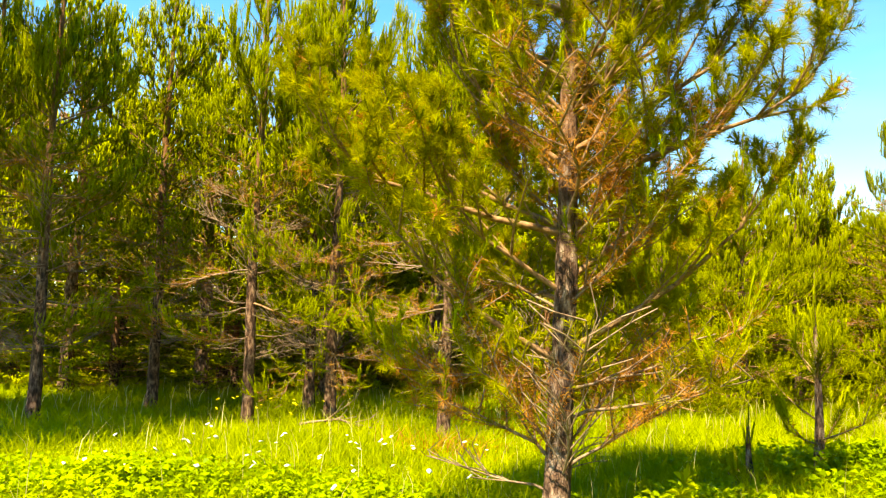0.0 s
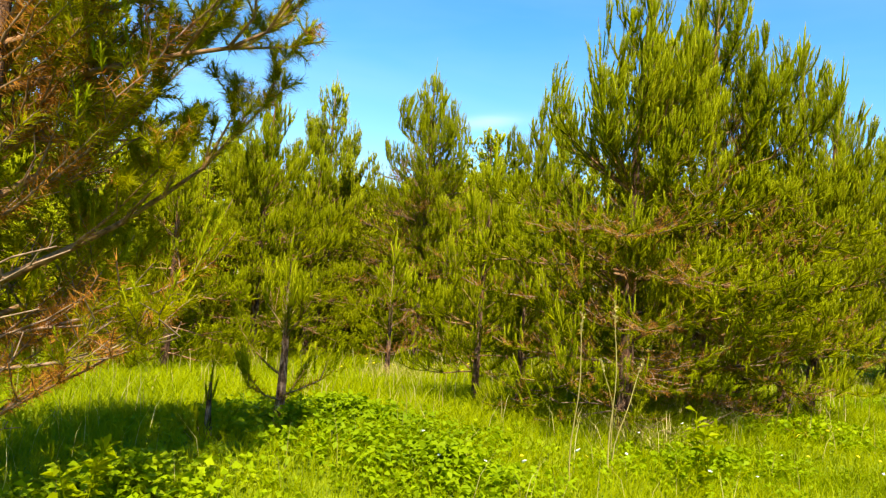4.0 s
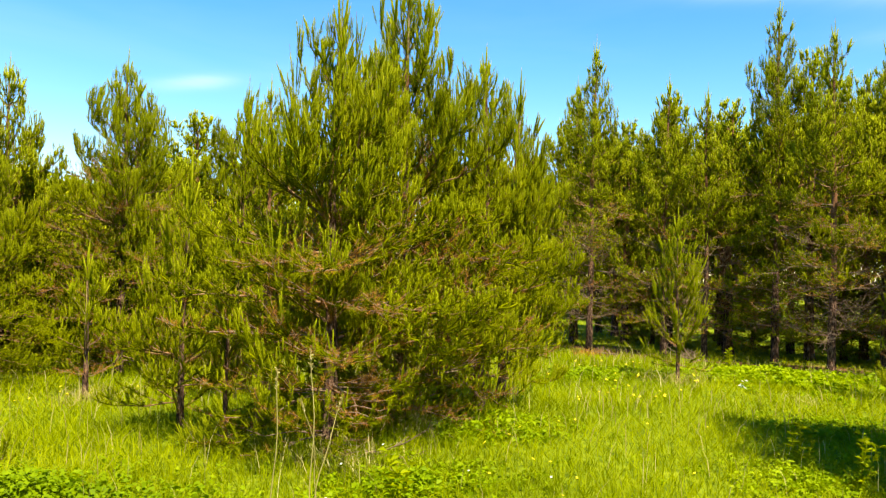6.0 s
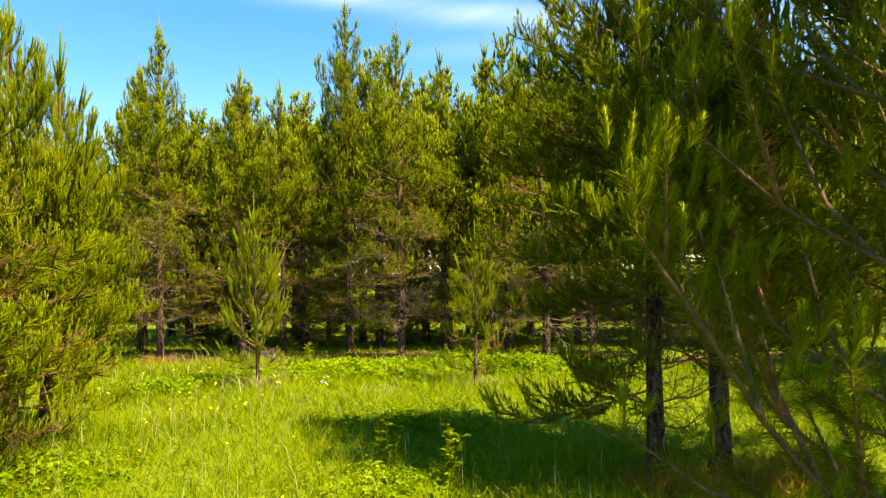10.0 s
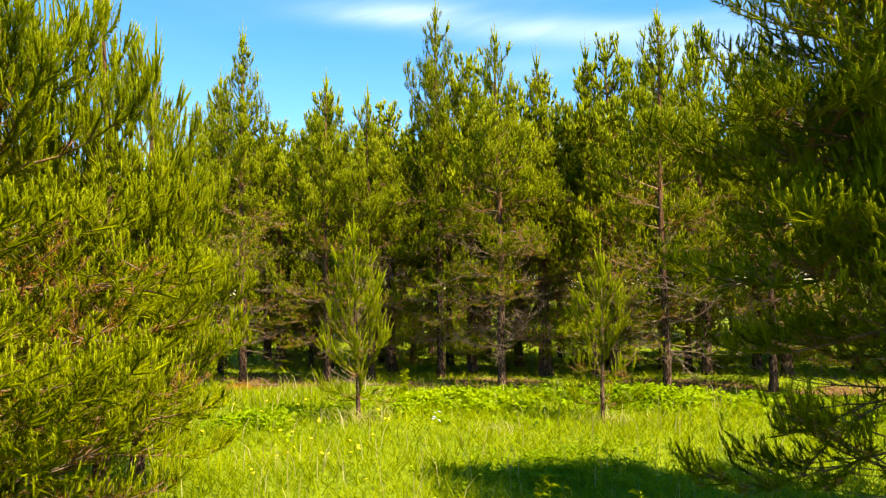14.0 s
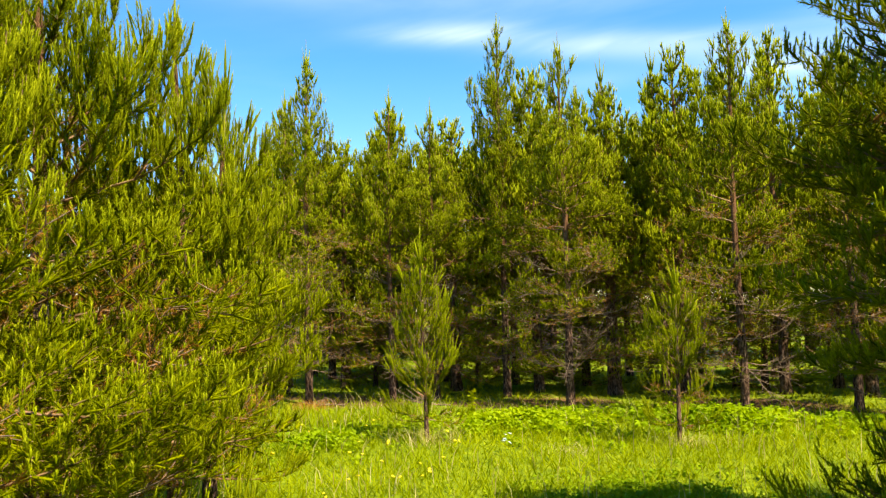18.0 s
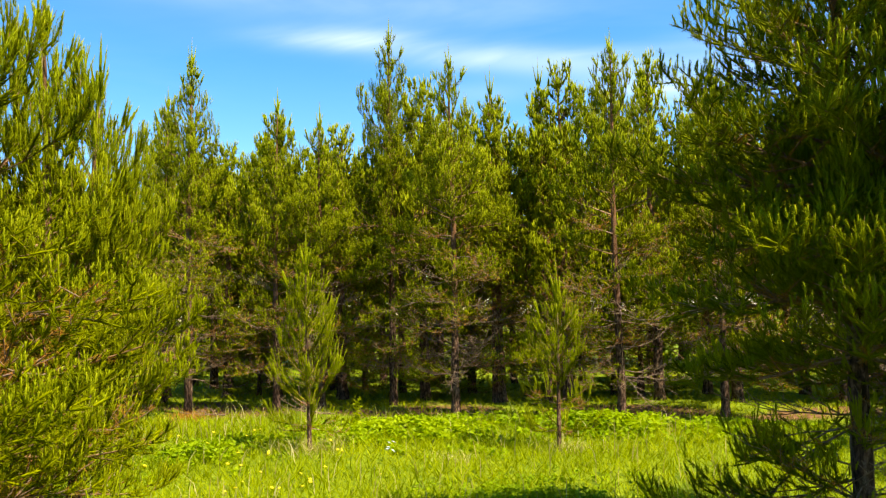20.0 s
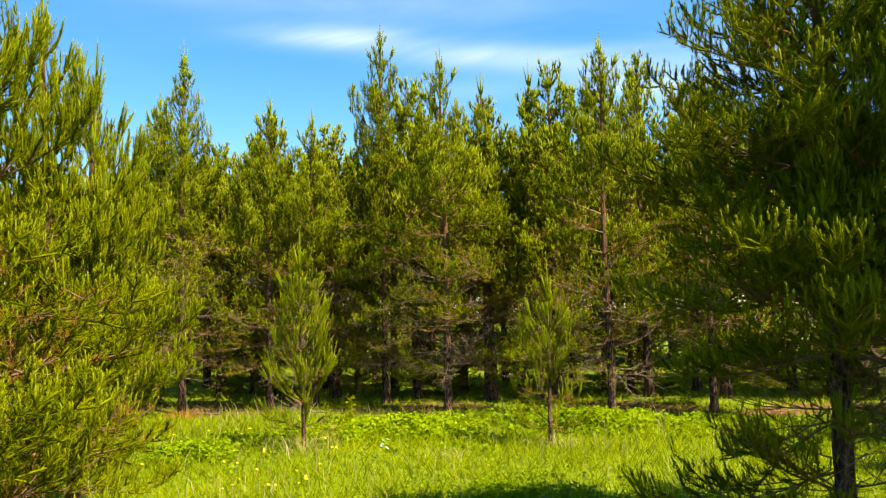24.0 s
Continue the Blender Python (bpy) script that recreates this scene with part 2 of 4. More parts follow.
BARK = bark_material("pine_bark", (0.04, 0.023, 0.016), (0.15, 0.088, 0.062), (0.34, 0.25, 0.2), (0.2, 0.095, 0.042))
BROWN_BARK = bark_material("young_pine_bark", (0.035, 0.019, 0.012), (0.115, 0.062, 0.04), (0.25, 0.16, 0.11), (0.2, 0.095, 0.042))
TWIG = plain_material("twig_bark", (0.13, 0.066, 0.03), (0.33, 0.19, 0.095), 40.0, 0.85)
GREY = plain_material("dead_twig_bark", (0.11, 0.066, 0.04), (0.3, 0.205, 0.14), 40.0, 0.9)
SHOOT = plain_material("young_shoot_bark", (0.3, 0.19, 0.08), (0.5, 0.36, 0.18), 40.0, 0.7)
GRASS = leaf_material("meadow_grass", (0.17, 0.22, 0.002), (0.29, 0.335, 0.003), (0.42, 0.42, 0.006), (1.15, 1.1, 0.4), 0.5, 0.45, 0.4)
STRAW = leaf_material("dry_grass", (0.3, 0.25, 0.08), (0.45, 0.38, 0.14), (0.6, 0.52, 0.26), (1.0, 0.95, 0.7), 0.6)
HERB = leaf_material("herb_leaves", (0.13, 0.21, 0.004), (0.25, 0.34, 0.005), (0.42, 0.46, 0.012), (1.15, 1.15, 0.4), 0.5, 0.8, 0.4)
WHITE = plain_material("white_petals", (0.75, 0.76, 0.72), (0.85, 0.85, 0.82), 60.0, 0.6)
YELLOW = plain_material("yellow_petals", (0.8, 0.6, 0.01), (0.85, 0.7, 0.03), 60.0, 0.5)
SOIL = ground_material()


# ---------------------------------------------------------------- mesh tools
def ground_z(x, y):
    """The lie of the land: nearly flat, a low rise round the large pines, small unevenness."""
    rise = 0.24 * np.exp(-(((x - 6.3) / 3.4) ** 2 + ((y - 6.3) / 2.6) ** 2))
    rise = rise + 0.22 * np.exp(-(((x - 2.7) / 1.3) ** 2 + ((y - 5.0) / 1.5) ** 2))
    rise = rise + 0.10 * np.exp(-(((x - 13) / 4.0) ** 2 + ((y - 5.5) / 4.0) ** 2))
    return rise + 0.035 * np.sin(1.3 * x + 0.5 * y) * np.cos(0.9 * y - 0.4 * x) - 0.02


def tri_mesh(name, verts, tris, mats, slots=None, smooth=False, tints=None):
    me = bpy.data.meshes.new(name)
    verts, tris = np.asarray(verts, np.float32).reshape(-1, 3), np.asarray(tris, np.int32).reshape(-1, 3)
    me.vertices.add(len(verts))
    me.vertices.foreach_set("co", verts.ravel())
    me.loops.add(tris.size)
    me.loops.foreach_set("vertex_index", tris.ravel())
    me.polygons.add(len(tris))
    me.polygons.foreach_set("loop_start", np.arange(0, tris.size, 3, dtype=np.int32))
    for m in mats:
        me.materials.append(m)
    if slots is not None:
        me.polygons.foreach_set("material_index", np.asarray(slots, np.int32))
    if tints is not None:
        me.attributes.new("shoot_tint", "FLOAT", "FACE").data.foreach_set("value", np.asarray(tints, np.float32))
    me.update(calc_edges=True)
    if smooth:
        me.shade_smooth()
    return me


def part(name, me, parent, m=None, label=""):
    ob = new(name, me)
    ob.parent = parent
    if m is not None:
        ob.matrix_basis = m
    return tagged(ob, label)


def unit(v):
    return v / np.maximum(np.linalg.norm(v, axis=-1, keepdims=True), 1e-9)


def tubes(segments, sides):
    """Tapered round pieces from rows of start, end, radius at start, radius at end."""
    s = np.array([[*a, *b, r, q] for a, b, r, q in segments])
    a, b, r, q = s[:, :3], s[:, 3:6], s[:, 6], s[:, 7]
    d = unit(b - a)
    ref = np.where(np.abs(d[:, 2:3]) > 0.8, np.array([[1.0, 0, 0]]), np.array([[0, 0, 1.0]]))
    u = unit(np.cross(d, ref))
    v = np.cross(d, u)
    turn = np.arange(sides) * 2 * np.pi / sides
    ring = np.cos(turn)[None, :, None] * u[:, None] + np.sin(turn)[None, :, None] * v[:, None]
    low = a[:, None] + ring * r[:, None, None]
    high = b[:, None] + ring * q[:, None, None]
    verts = np.concatenate([low, high], 1).reshape(-1, 3)
    k = np.arange(sides)
    one = np.concatenate([np.stack([k, (k + 1) % sides, sides + (k + 1) % sides], 1), np.stack([k, sides + (k + 1) % sides, sides + k], 1)])
    tris = (one[None] + (np.arange(len(s)) * 2 * sides)[:, None, None]).reshape(-1, 3)
    return verts, tris


def spindles(rng, a, b, radius, sides, slim):
    """Closed tapered bodies round shoots: the dense inner brush of needles. slim: one ring instead of two."""
    m = len(a)
    d = unit(b - a)
    u = unit(np.cross(d, unit(rng.normal(size=(m, 3)))))
    w = np.cross(d, u)
    turn = np.arange(sides) * 2 * np.pi / sides
    ring = (np.cos(turn)[None, :, None] * u[:, None] + np.sin(turn)[None, :, None] * w[:, None]) * radius[:, None, None]
    wobble = 0.75 + 0.5 * rng.random((m, sides, 1))
    first, last = a[:, None], (b + (b - a) * 0.12)[:, None]
    k = np.arange(sides)
    if slim:
        verts = np.concatenate([first, (a + (b - a) * 0.42)[:, None] + ring * wobble, last], 1)
        one = [(0, 1 + (q + 1) % sides, 1 + q) for q in k] + [(sides + 1, 1 + q, 1 + (q + 1) % sides) for q in k]
    else:
        low = (a + (b - a) * 0.16)[:, None] + ring * wobble * 0.95
        high = (a + (b - a) * 0.74)[:, None] + ring * wobble
        verts = np.concatenate([first, low, high, last], 1)
        top = 2 * sides + 1
        one = [(0, 1 + (q + 1) % sides, 1 + q) for q in k] + [(top, 1 + sides + q, 1 + sides + (q + 1) % sides) for q in k]
        for q in k:
            r = (q + 1) % sides
            one += [(1 + q, 1 + r, 1 + sides + r), (1 + q, 1 + sides + r, 1 + sides + q)]
    each = verts.shape[1]
    tris = (np.array(one)[None] + (np.arange(m) * each)[:, None, None]).reshape(-1, 3)
    return verts.reshape(-1, 3), tris, len(one)


def brushes(rng, segs, count, width, reach, core, young_core, fuzz, slim, flare=0.74):
    """Bottle brushes of needles; a shoot is start, end, kind (0 old needles, 1 young candle, 2 dead). Needles lie over a dense inner
    body like scales. Returns corners, faces, the kind and the tint of each face."""
    if not segs:
        return np.zeros((0, 3)), np.zeros((0, 3), int), np.zeros(0, int), np.zeros(0)
    a = np.array([s[0] for s in segs])
    b = np.array([s[1] for s in segs])
    kind = np.array([s[2] for s in segs])
    shade = rng.random(len(segs))
    span = np.linalg.norm(b - a, axis=1)
    per = np.maximum(np.where(kind == 1, 3 * fuzz, 3), count * span / 0.2 * np.where(kind == 1, fuzz, np.where(kind == 2, 0.6, 1.0))).astype(int)
    pick = np.repeat(np.arange(len(segs)), per)
    n = len(pick)
    d = unit(b - a)[pick]
    along = rng.random((n, 1)) ** 0.9
    ref = unit(rng.normal(size=(n, 3)))
    radial = unit(np.cross(d, ref))
    k = kind[pick][:, None]
    body = np.where(k == 1, young_core, np.where(k == 2, 0.0, core)) * 0.5
    base = a[pick] + (b - a)[pick] * along + radial * body
    forward = np.where(k == 1, 1.0, np.where(k == 2, 0.3, 0.8))
    out = np.where(k == 1, 0.68, np.where(k == 2, 0.9, flare))
    way = unit(d * forward + radial * out + rng.normal(size=(n, 3)) * 0.12)
    length = reach * np.where(k == 1, 0.78 - 0.5 * along, 1.0) * (0.75 + 0.5 * rng.random((n, 1)))
    tip = base + way * length
    side = unit(np.cross(way, radial) + rng.normal(size=(n, 3)) * (0.45 if slim else 0.8)) * width / 2
    verts = np.stack([base - side, base + side, tip], 1).reshape(-1, 3)
    tris, kinds, tints = np.arange(3 * n).reshape(-1, 3), kind[pick], shade[pick]
    live = kind < 2
    if core and live.any():
        radius = np.where(kind == 1, young_core, core)[live] * (0.7 + 0.6 * rng.random(int(live.sum())))
        v, t, faces = spindles(rng, a[live], b[live], radius, 3 if slim else 4, slim)
        tris = np.concatenate([tris, t + len(verts)])
        verts = np.concatenate([verts, v])
        kinds = np.concatenate([kinds, np.repeat(kind[live], faces)])
        tints = np.concatenate([tints, np.repeat(shade[live], faces)])
    return verts, tris, kinds, tints


# ---------------------------------------------------------------- pine branches
UP = np.array([0, 0, 1.0])


def turned(d, angle, axis):
    return np.array(Matrix.Rotation(angle, 3, Vector(axis)) @ Vector(d))


def candles(rng, p, d, tall, count, wood, shoots):
    """Upright young shoots at the end of a twig."""
    tip = unit(d * 0.16 + UP * 1.0 + rng.normal(size=3) * 0.07)
    shoots.append((p, p + tip * tall, 1))
    if tall > 0.17:
        wood.append((p, p + tip * tall * 1.15, 0.004, 0.0014))
    for _ in range(count):
        out = unit(tip + rng.normal(size=3) * 0.45)
        w = unit(out * 0.5 + UP * 0.9)
        foot = p + out * 0.06
        shoots.append((foot, foot + w * tall * (0.5 + 0.4 * rng.random()), 1))


def grow(rng, start, way, length, order, style, wood, shoots, thick, depth=2, young=1.0):
    thick *= {"dead": 0.7, "sparse": 0.7, "brown": 0.65, "tufted": 1.15, "bough": 0.75}.get(style, 1.0) if order == 0 else 1.0
    step = (0.12 if length < 0.6 and order == 0 else 0.165) + 0.045 * rng.random() if style in ("full", "flat") else 0.19 + 0.05 * rng.random() if style in ("tufted", "bough") else 0.14
    count = max(1, round(length / step))
    step, whole = length / count, length
    p, d = np.array(start, float), unit(np.array(way, float))
    leafy = {"full": 0.68, "bough": 1.15, "flat": 0.66, "tufted": 0.3, "sparse": 0.4, "brown": 0.85, "dead": 0.0}[style]
    for i in range(count):
        left = length - (i + 1) * step
        bend = (0.035 if left > 0.4 else 0.2) if style in ("full", "tufted", "bough") else (-0.01 if left > 0.3 else 0.1) if style != "dead" else (-0.05 if left > 0.4 else 0.06)
        d = unit(d + UP * bend + rng.normal(size=3) * ((0.07 if order == 0 else 0.1) if style in ("full", "tufted", "flat", "bough") else 0.12))
        q = p + d * step
        r0, r1 = 0.0026 + thick * (left + step) / max(length, 0.3), 0.0026 + thick * left / max(length, 0.3)
        wood.append((p, q, r0, r1))
        if left < leafy:
            dead = style == "brown" and rng.random() < (0.95 if left > 0.09 else 0.5) or style == "bough" and left > 0.8 and rng.random() < 0.7 or style == "sparse" and rng.random() < 0.25 or left > 0.36 and style != "bough" and rng.random() < 0.75 or order == 1 and i == 0 and count > 1 and rng.random() < (0.1 if style == "tufted" else 0.4)
            shoots.append((p, q, 2 if dead else 0))
        if order < depth and (i > 0 or order == 1 or length < 0.9):
            for side in rng.permutation([-1, 1, 0] if rng.random() < (0.85 if style in ("full", "flat") else 0.4) and order == 0 else [-1, 1]):
                if order == 1 and rng.random() < (0.58 if style == "tufted" else 0.3) or style == "bough" and rng.random() < 0.45 or style == "dead" and rng.random() < 0.2 or whole < 0.6 and order == 0 and rng.random() < 0.5:
                    continue
                share = (0.3 + 0.42 * rng.random()) * (left + step * 0.6) * (1 if order == 0 else 0.7)
                share = max(share, 0.08 + 0.06 * rng.random())
                angle = radians(36 + 28 * rng.random()) * side if side else 0
                w = turned(d, angle, UP) + UP * (rng.normal() * 0.13 + (0.36 if style == "full" else 0.26 if style == "flat" else 0.12) if side else 0.6 * rng.choice([-0.5, 1]))
                grow(rng, q, w, min(share, 0.8), order + 1, style, wood, shoots, thick * 0.45, depth, young)
        p = q
    if style == "tufted":
        for _ in range(4):
            shoots.append((p, p + unit(d + rng.normal(size=3) * 0.6 + UP * 0.3) * (0.06 + 0.07 * rng.random()), 2 if rng.random() < 0.12 else 0))
        for _ in range(2):
            shoots.append((p, p + unit(d * 0.6 + rng.normal(size=3) * 0.35 + UP * 0.7) * (0.05 + 0.06 * rng.random()), 1))
    elif style != "dead" and rng.random() < {"full": 0.97, "bough": 1.0, "flat": 0.8, "sparse": 0.65, "brown": 0.15}[style]:
        candles(rng, p, d, (0.32, 0.2, 0.13)[order] * (0.65 + 0.6 * rng.random()) * young, (3, 2, 1)[order], wood, shoots)


BRANCHES = {}
# needles on 0.2 m of shoot, their width and length, sides of the wood, radius of the old and the young inner brush, share of needles on candles, slim
NEEDLES_PER_SHOOT = {-1: (200, 0.0026, 0.05, 5, 0.003, 0.004, 1.2, False, 0.95), 0: (120, 0.0036, 0.056, 4, 0.003, 0.004, 1.0, False, 1.1), 1: (78, 0.0035, 0.043, 3, 0.0062, 0.0044, 1.2, False, 0.78), 2: (17, 0.009, 0.053, 3, 0.0115, 0.0075, 1.1, True, 0.7)}
YOUNG = {2.0: 0.55, 1.55: 0.65, 1.15: 0.85, 0.8: 1.0, 0.5: 0.95, 0.3: 0.75}
RISE_OF = {2.0: 5, 1.55: 9, 1.15: 17, 0.8: 27, 0.5: 38, 0.3: 48}


def branch_meshes(lod, style, length, variant):
    key = (lod, style, length, variant)
    if key not in BRANCHES:
        rng = np.random.default_rng(int(length * 1000) + variant * 17 + {"full": 0, "bough": 500, "flat": 2000, "tufted": 3000, "sparse": 5000, "dead": 9000, "brown": 13000}[style])
        rise = radians(RISE_OF[length] * (1.0 if style in ("full", "tufted", "bough") else 0.4) + (22 if style in ("dead", "sparse", "brown") and lod < 1 else 0))
        wood, shoots = [], []
        grow(rng, (0, 0, 0), (math.cos(rise), 0, math.sin(rise)), length, 0, style, wood, shoots, 0.0085 * length + 0.002, 1 if length < 0.7 or lod == -1 else 2, YOUNG[length] * (0.75 if lod == 0 else 1.0) * (0.6 if style == "flat" else 1.0))
        count, width, reach, sides, core, young_core, fuzz, slim, flare = NEEDLES_PER_SHOOT[lod]
        v, t = tubes(wood, sides)
        bare = TWIG if style in ("full", "flat", "bough", "tufted") else GREY
        wood_me = tri_mesh("branch", v, t, [bare], None, True)
        v, t, k, tint = brushes(rng, shoots, count, width, reach, core, young_core, fuzz, slim, flare)
        needles = tri_mesh("needles", v, t, [LIT_YELLOW_NEEDLE if style == "tufted" or lod == 0 and style in ("sparse", "brown") else NEEDLE, CANDLE, BROWN], k, False, tint) if len(t) else None
        BRANCHES[key] = (wood_me, needles)
    return BRANCHES[key]


LEADERS = {}


def leader_meshes(lod, variant):
    """The tip of a pine: last year's needled stem and a ring of upright candles."""
    if (lod, variant) not in LEADERS:
        rng = np.random.default_rng(70 + variant)
        top = 0.5 + 0.2 * variant / 3
        wood = [((0, 0, -0.45), (0, 0, 0), 0.012, 0.009), ((0, 0, 0), (0.01, 0, top), 0.008, 0.002)]
        shoots = [(np.array([0, 0, -0.42]), np.zeros(3), 0), (np.zeros(3), np.array([0.01, 0, top * 0.92]), 1)]
        for i in range(6):
            a = i * 1.05 + rng.random() * 0.5
            tall = top * (0.45 + 0.3 * rng.random())
            e = np.array([math.cos(a) * 0.2, math.sin(a) * 0.2, 1.0]) * tall
            shoots.append((np.zeros(3), e, 1))
            wood.append(((0, 0, 0), e * 1.08, 0.005, 0.0015))
        for i in range(5):
            a = i * 1.26 + rng.random()
            p = np.array([0, 0, -0.4])
            e = p + np.array([math.cos(a) * 0.7, math.sin(a) * 0.7, 0.75]) * 0.3
            wood.append((p, e, 0.008, 0.005))
            shoots.append((p, e, 0))
            for _ in range(4):
                w = unit(np.array([math.cos(a) * 0.3, math.sin(a) * 0.3, 1]) + rng.normal(size=3) * 0.25)
                shoots.append((e, e + w * (0.14 + 0.12 * rng.random()), 1))
        count, width, reach, sides, core, young_core, fuzz, slim, flare = NEEDLES_PER_SHOOT[lod]
        v, t = tubes(wood, sides)
        stem = tri_mesh("leader_stem", v, t, [SHOOT], None, True)
        v, t, k, tint = brushes(rng, shoots, count * 1.5, width, reach, core, young_core * 2.0, fuzz, slim, flare)
        LEADERS[lod, variant] = (stem, tri_mesh("needles", v, t, [NEEDLE, CANDLE, BROWN], k, False, tint))
    return LEADERS[lod, variant]


def trunk_mesh(rng, height, radius, lean, sides, bend=0.03, bark=None):
    rings = max(10, int(height / 0.14))
    z = np.linspace(-0.25, height, rings)
    t = np.clip(z / height, 0, 1)
    r = radius * (1 - t) ** 0.8 * (1 + 0.35 * np.exp(-np.clip(z, 0, None) / 0.12)) + 0.007
    phase = rng.random(2) * 6
    cx = lean[0] * t * height + bend * np.sin(z * 1.3 + phase[0]) * t ** 0.5
    cy = lean[1] * t * height + bend * np.sin(z * 1.1 + phase[1]) * t ** 0.5
    a = np.arange(sides) * 2 * np.pi / sides
    rough = 1 + 0.07 * rng.normal(size=(rings, sides))
    x = cx[:, None] + r[:, None] * rough * np.cos(a)
    y = cy[:, None] + r[:, None] * rough * np.sin(a)
    verts = np.stack([x, y, np.repeat(z[:, None], sides, 1)], -1).reshape(-1, 3)
    i, k = np.meshgrid(np.arange(rings - 1), np.arange(sides), indexing="ij")
    q = [i * sides + k, i * sides + (k + 1) % sides, (i + 1) * sides + (k + 1) % sides, (i + 1) * sides + k]
    tris = np.concatenate([np.stack([q[0], q[1], q[2]], -1).reshape(-1, 3), np.stack([q[0], q[2], q[3]], -1).reshape(-1, 3)])
    centre = lambda h: (float(np.interp(h, z, cx)), float(np.interp(h, z, cy)), float(np.interp(h, z, r)))  # noqa: E731
    return tri_mesh("trunk", verts, tris, [bark or BROWN_BARK], None, True), centre


PINE_LABEL = "tall green Scots pine with pale candle shoots in meadow grass"


def pine(x, y, height, spread, crown_from, lod, seed, label=PINE_LABEL, group="", lean=(0, 0), radius=None, dead_from=None, gap=0.36, per=5, sparse_to=0.22, blunt=0.08, fill=0.5, stretch=1.0, boughs=(), dead_share=0.0, slope=0.58, steep=0.0, brown_to=0.0, open_side=None, crown="full", flat_to=0.4, top_per=None):
    """A Scots pine: trunk, whorls of branches with their needles, and a leader of candles."""
    rng = np.random.default_rng(seed)
    tree = tagged(new("scots_pine"), label, "tree", group)
    tree.location = (x, y, float(ground_z(np.float64(x), np.float64(y))))
    stem, centre = trunk_mesh(rng, height - 0.3, radius or 0.0125 * height + 0.008, lean, 14 if lod == 0 else 9 if lod == 1 else 7, bark=BARK if lod == 0 else None)
    part("trunk", stem, tree)

    def attach(style, length, h, azimuth, tilt, detail=lod):
        if open_side and h < open_side[1] and math.cos(azimuth - radians(open_side[0])) > 0.85:
            return
        size = min(RISE_OF, key=lambda k: abs(math.log(k / length)))
        wood, needles = branch_meshes(detail, style, size, int(rng.integers(3)))
        cx, cy, r = centre(h)
        m = Matrix.Translation((cx, cy, h)) @ Matrix.Rotation(azimuth, 4, "Z") @ Matrix.Rotation(-tilt, 4, "Y") @ Matrix.Rotation(rng.normal() * 0.1, 4, "X")
        s = length / size
        limb = part("branch", wood, tree, m @ Matrix.Diagonal((s, s, s * stretch, 1)))
        if needles:
            part("needles", needles, limb)

    if dead_from is not None:
        h = dead_from
        while h < crown_from:
            for _ in range(per - 2):
                attach("dead", spread * (0.3 + 0.4 * rng.random()), h + rng.normal() * 0.05, rng.random() * 6.28, 0.1 * rng.normal())
            h += gap * 0.9
    for length, h, azimuth, tilt in boughs:
        attach("brown" if crown == "tufted" and h < 0.75 else "tufted" if crown == "tufted" else "bough" if lod == 0 else "sparse" if h < 0.75 else "flat", length, h, radians(azimuth), radians(tilt), -1 if lod == 0 and crown != "tufted" else lod)
    h, twist = crown_from, rng.random() * 6
    while h < height - 0.5:
        u = (h - crown_from) / (height - crown_from)
        reach = min(spread * min(1.0, 0.8 + 1.5 * u), 0.92 * slope * (height - h) - blunt)
        twist += 0.7
        around = top_per if top_per and u > 0.58 else per if height - h > 1.0 or height < 2 else 4
        for i in range(around):
            length = max(0.2, reach * (0.72 + 0.4 * rng.random()))
            style = "sparse" if u < sparse_to and rng.random() < 0.75 else "flat" if crown == "full" and u < flat_to and length > 0.6 else crown
            if u < sparse_to and rng.random() < dead_share:
                style, length = "dead", length * 0.6
            elif u < brown_to and rng.random() < 0.55:
                style, length = "brown", length * 0.85
            attach(style, length, h + rng.normal() * 0.04, twist + i * 6.283 / around + rng.normal() * 0.2, rng.normal() * 0.08 + 0.12 * u + steep - max(0.0, 0.3 - 1.5 * u))
            if u > 0.05 and height - h > 1.1 and rng.random() < fill:
                attach(crown, max(0.24, length * 0.6), h + gap * 0.5, rng.random() * 6.28, 0.1 + steep)
        h += gap * (0.9 + 0.2 * rng.random())
    stem, needles = leader_meshes(lod, int(rng.integers(4)))
    cx, cy, r = centre(height - 0.3)
    tip = part("leader_shoot", stem, tree, Matrix.Translation((cx, cy, height - 0.48)) @ Matrix.Scale(1.1 if height > 1.5 else 0.6, 4))
    part("needles", needles, tip)
    return tree


FAR = {}


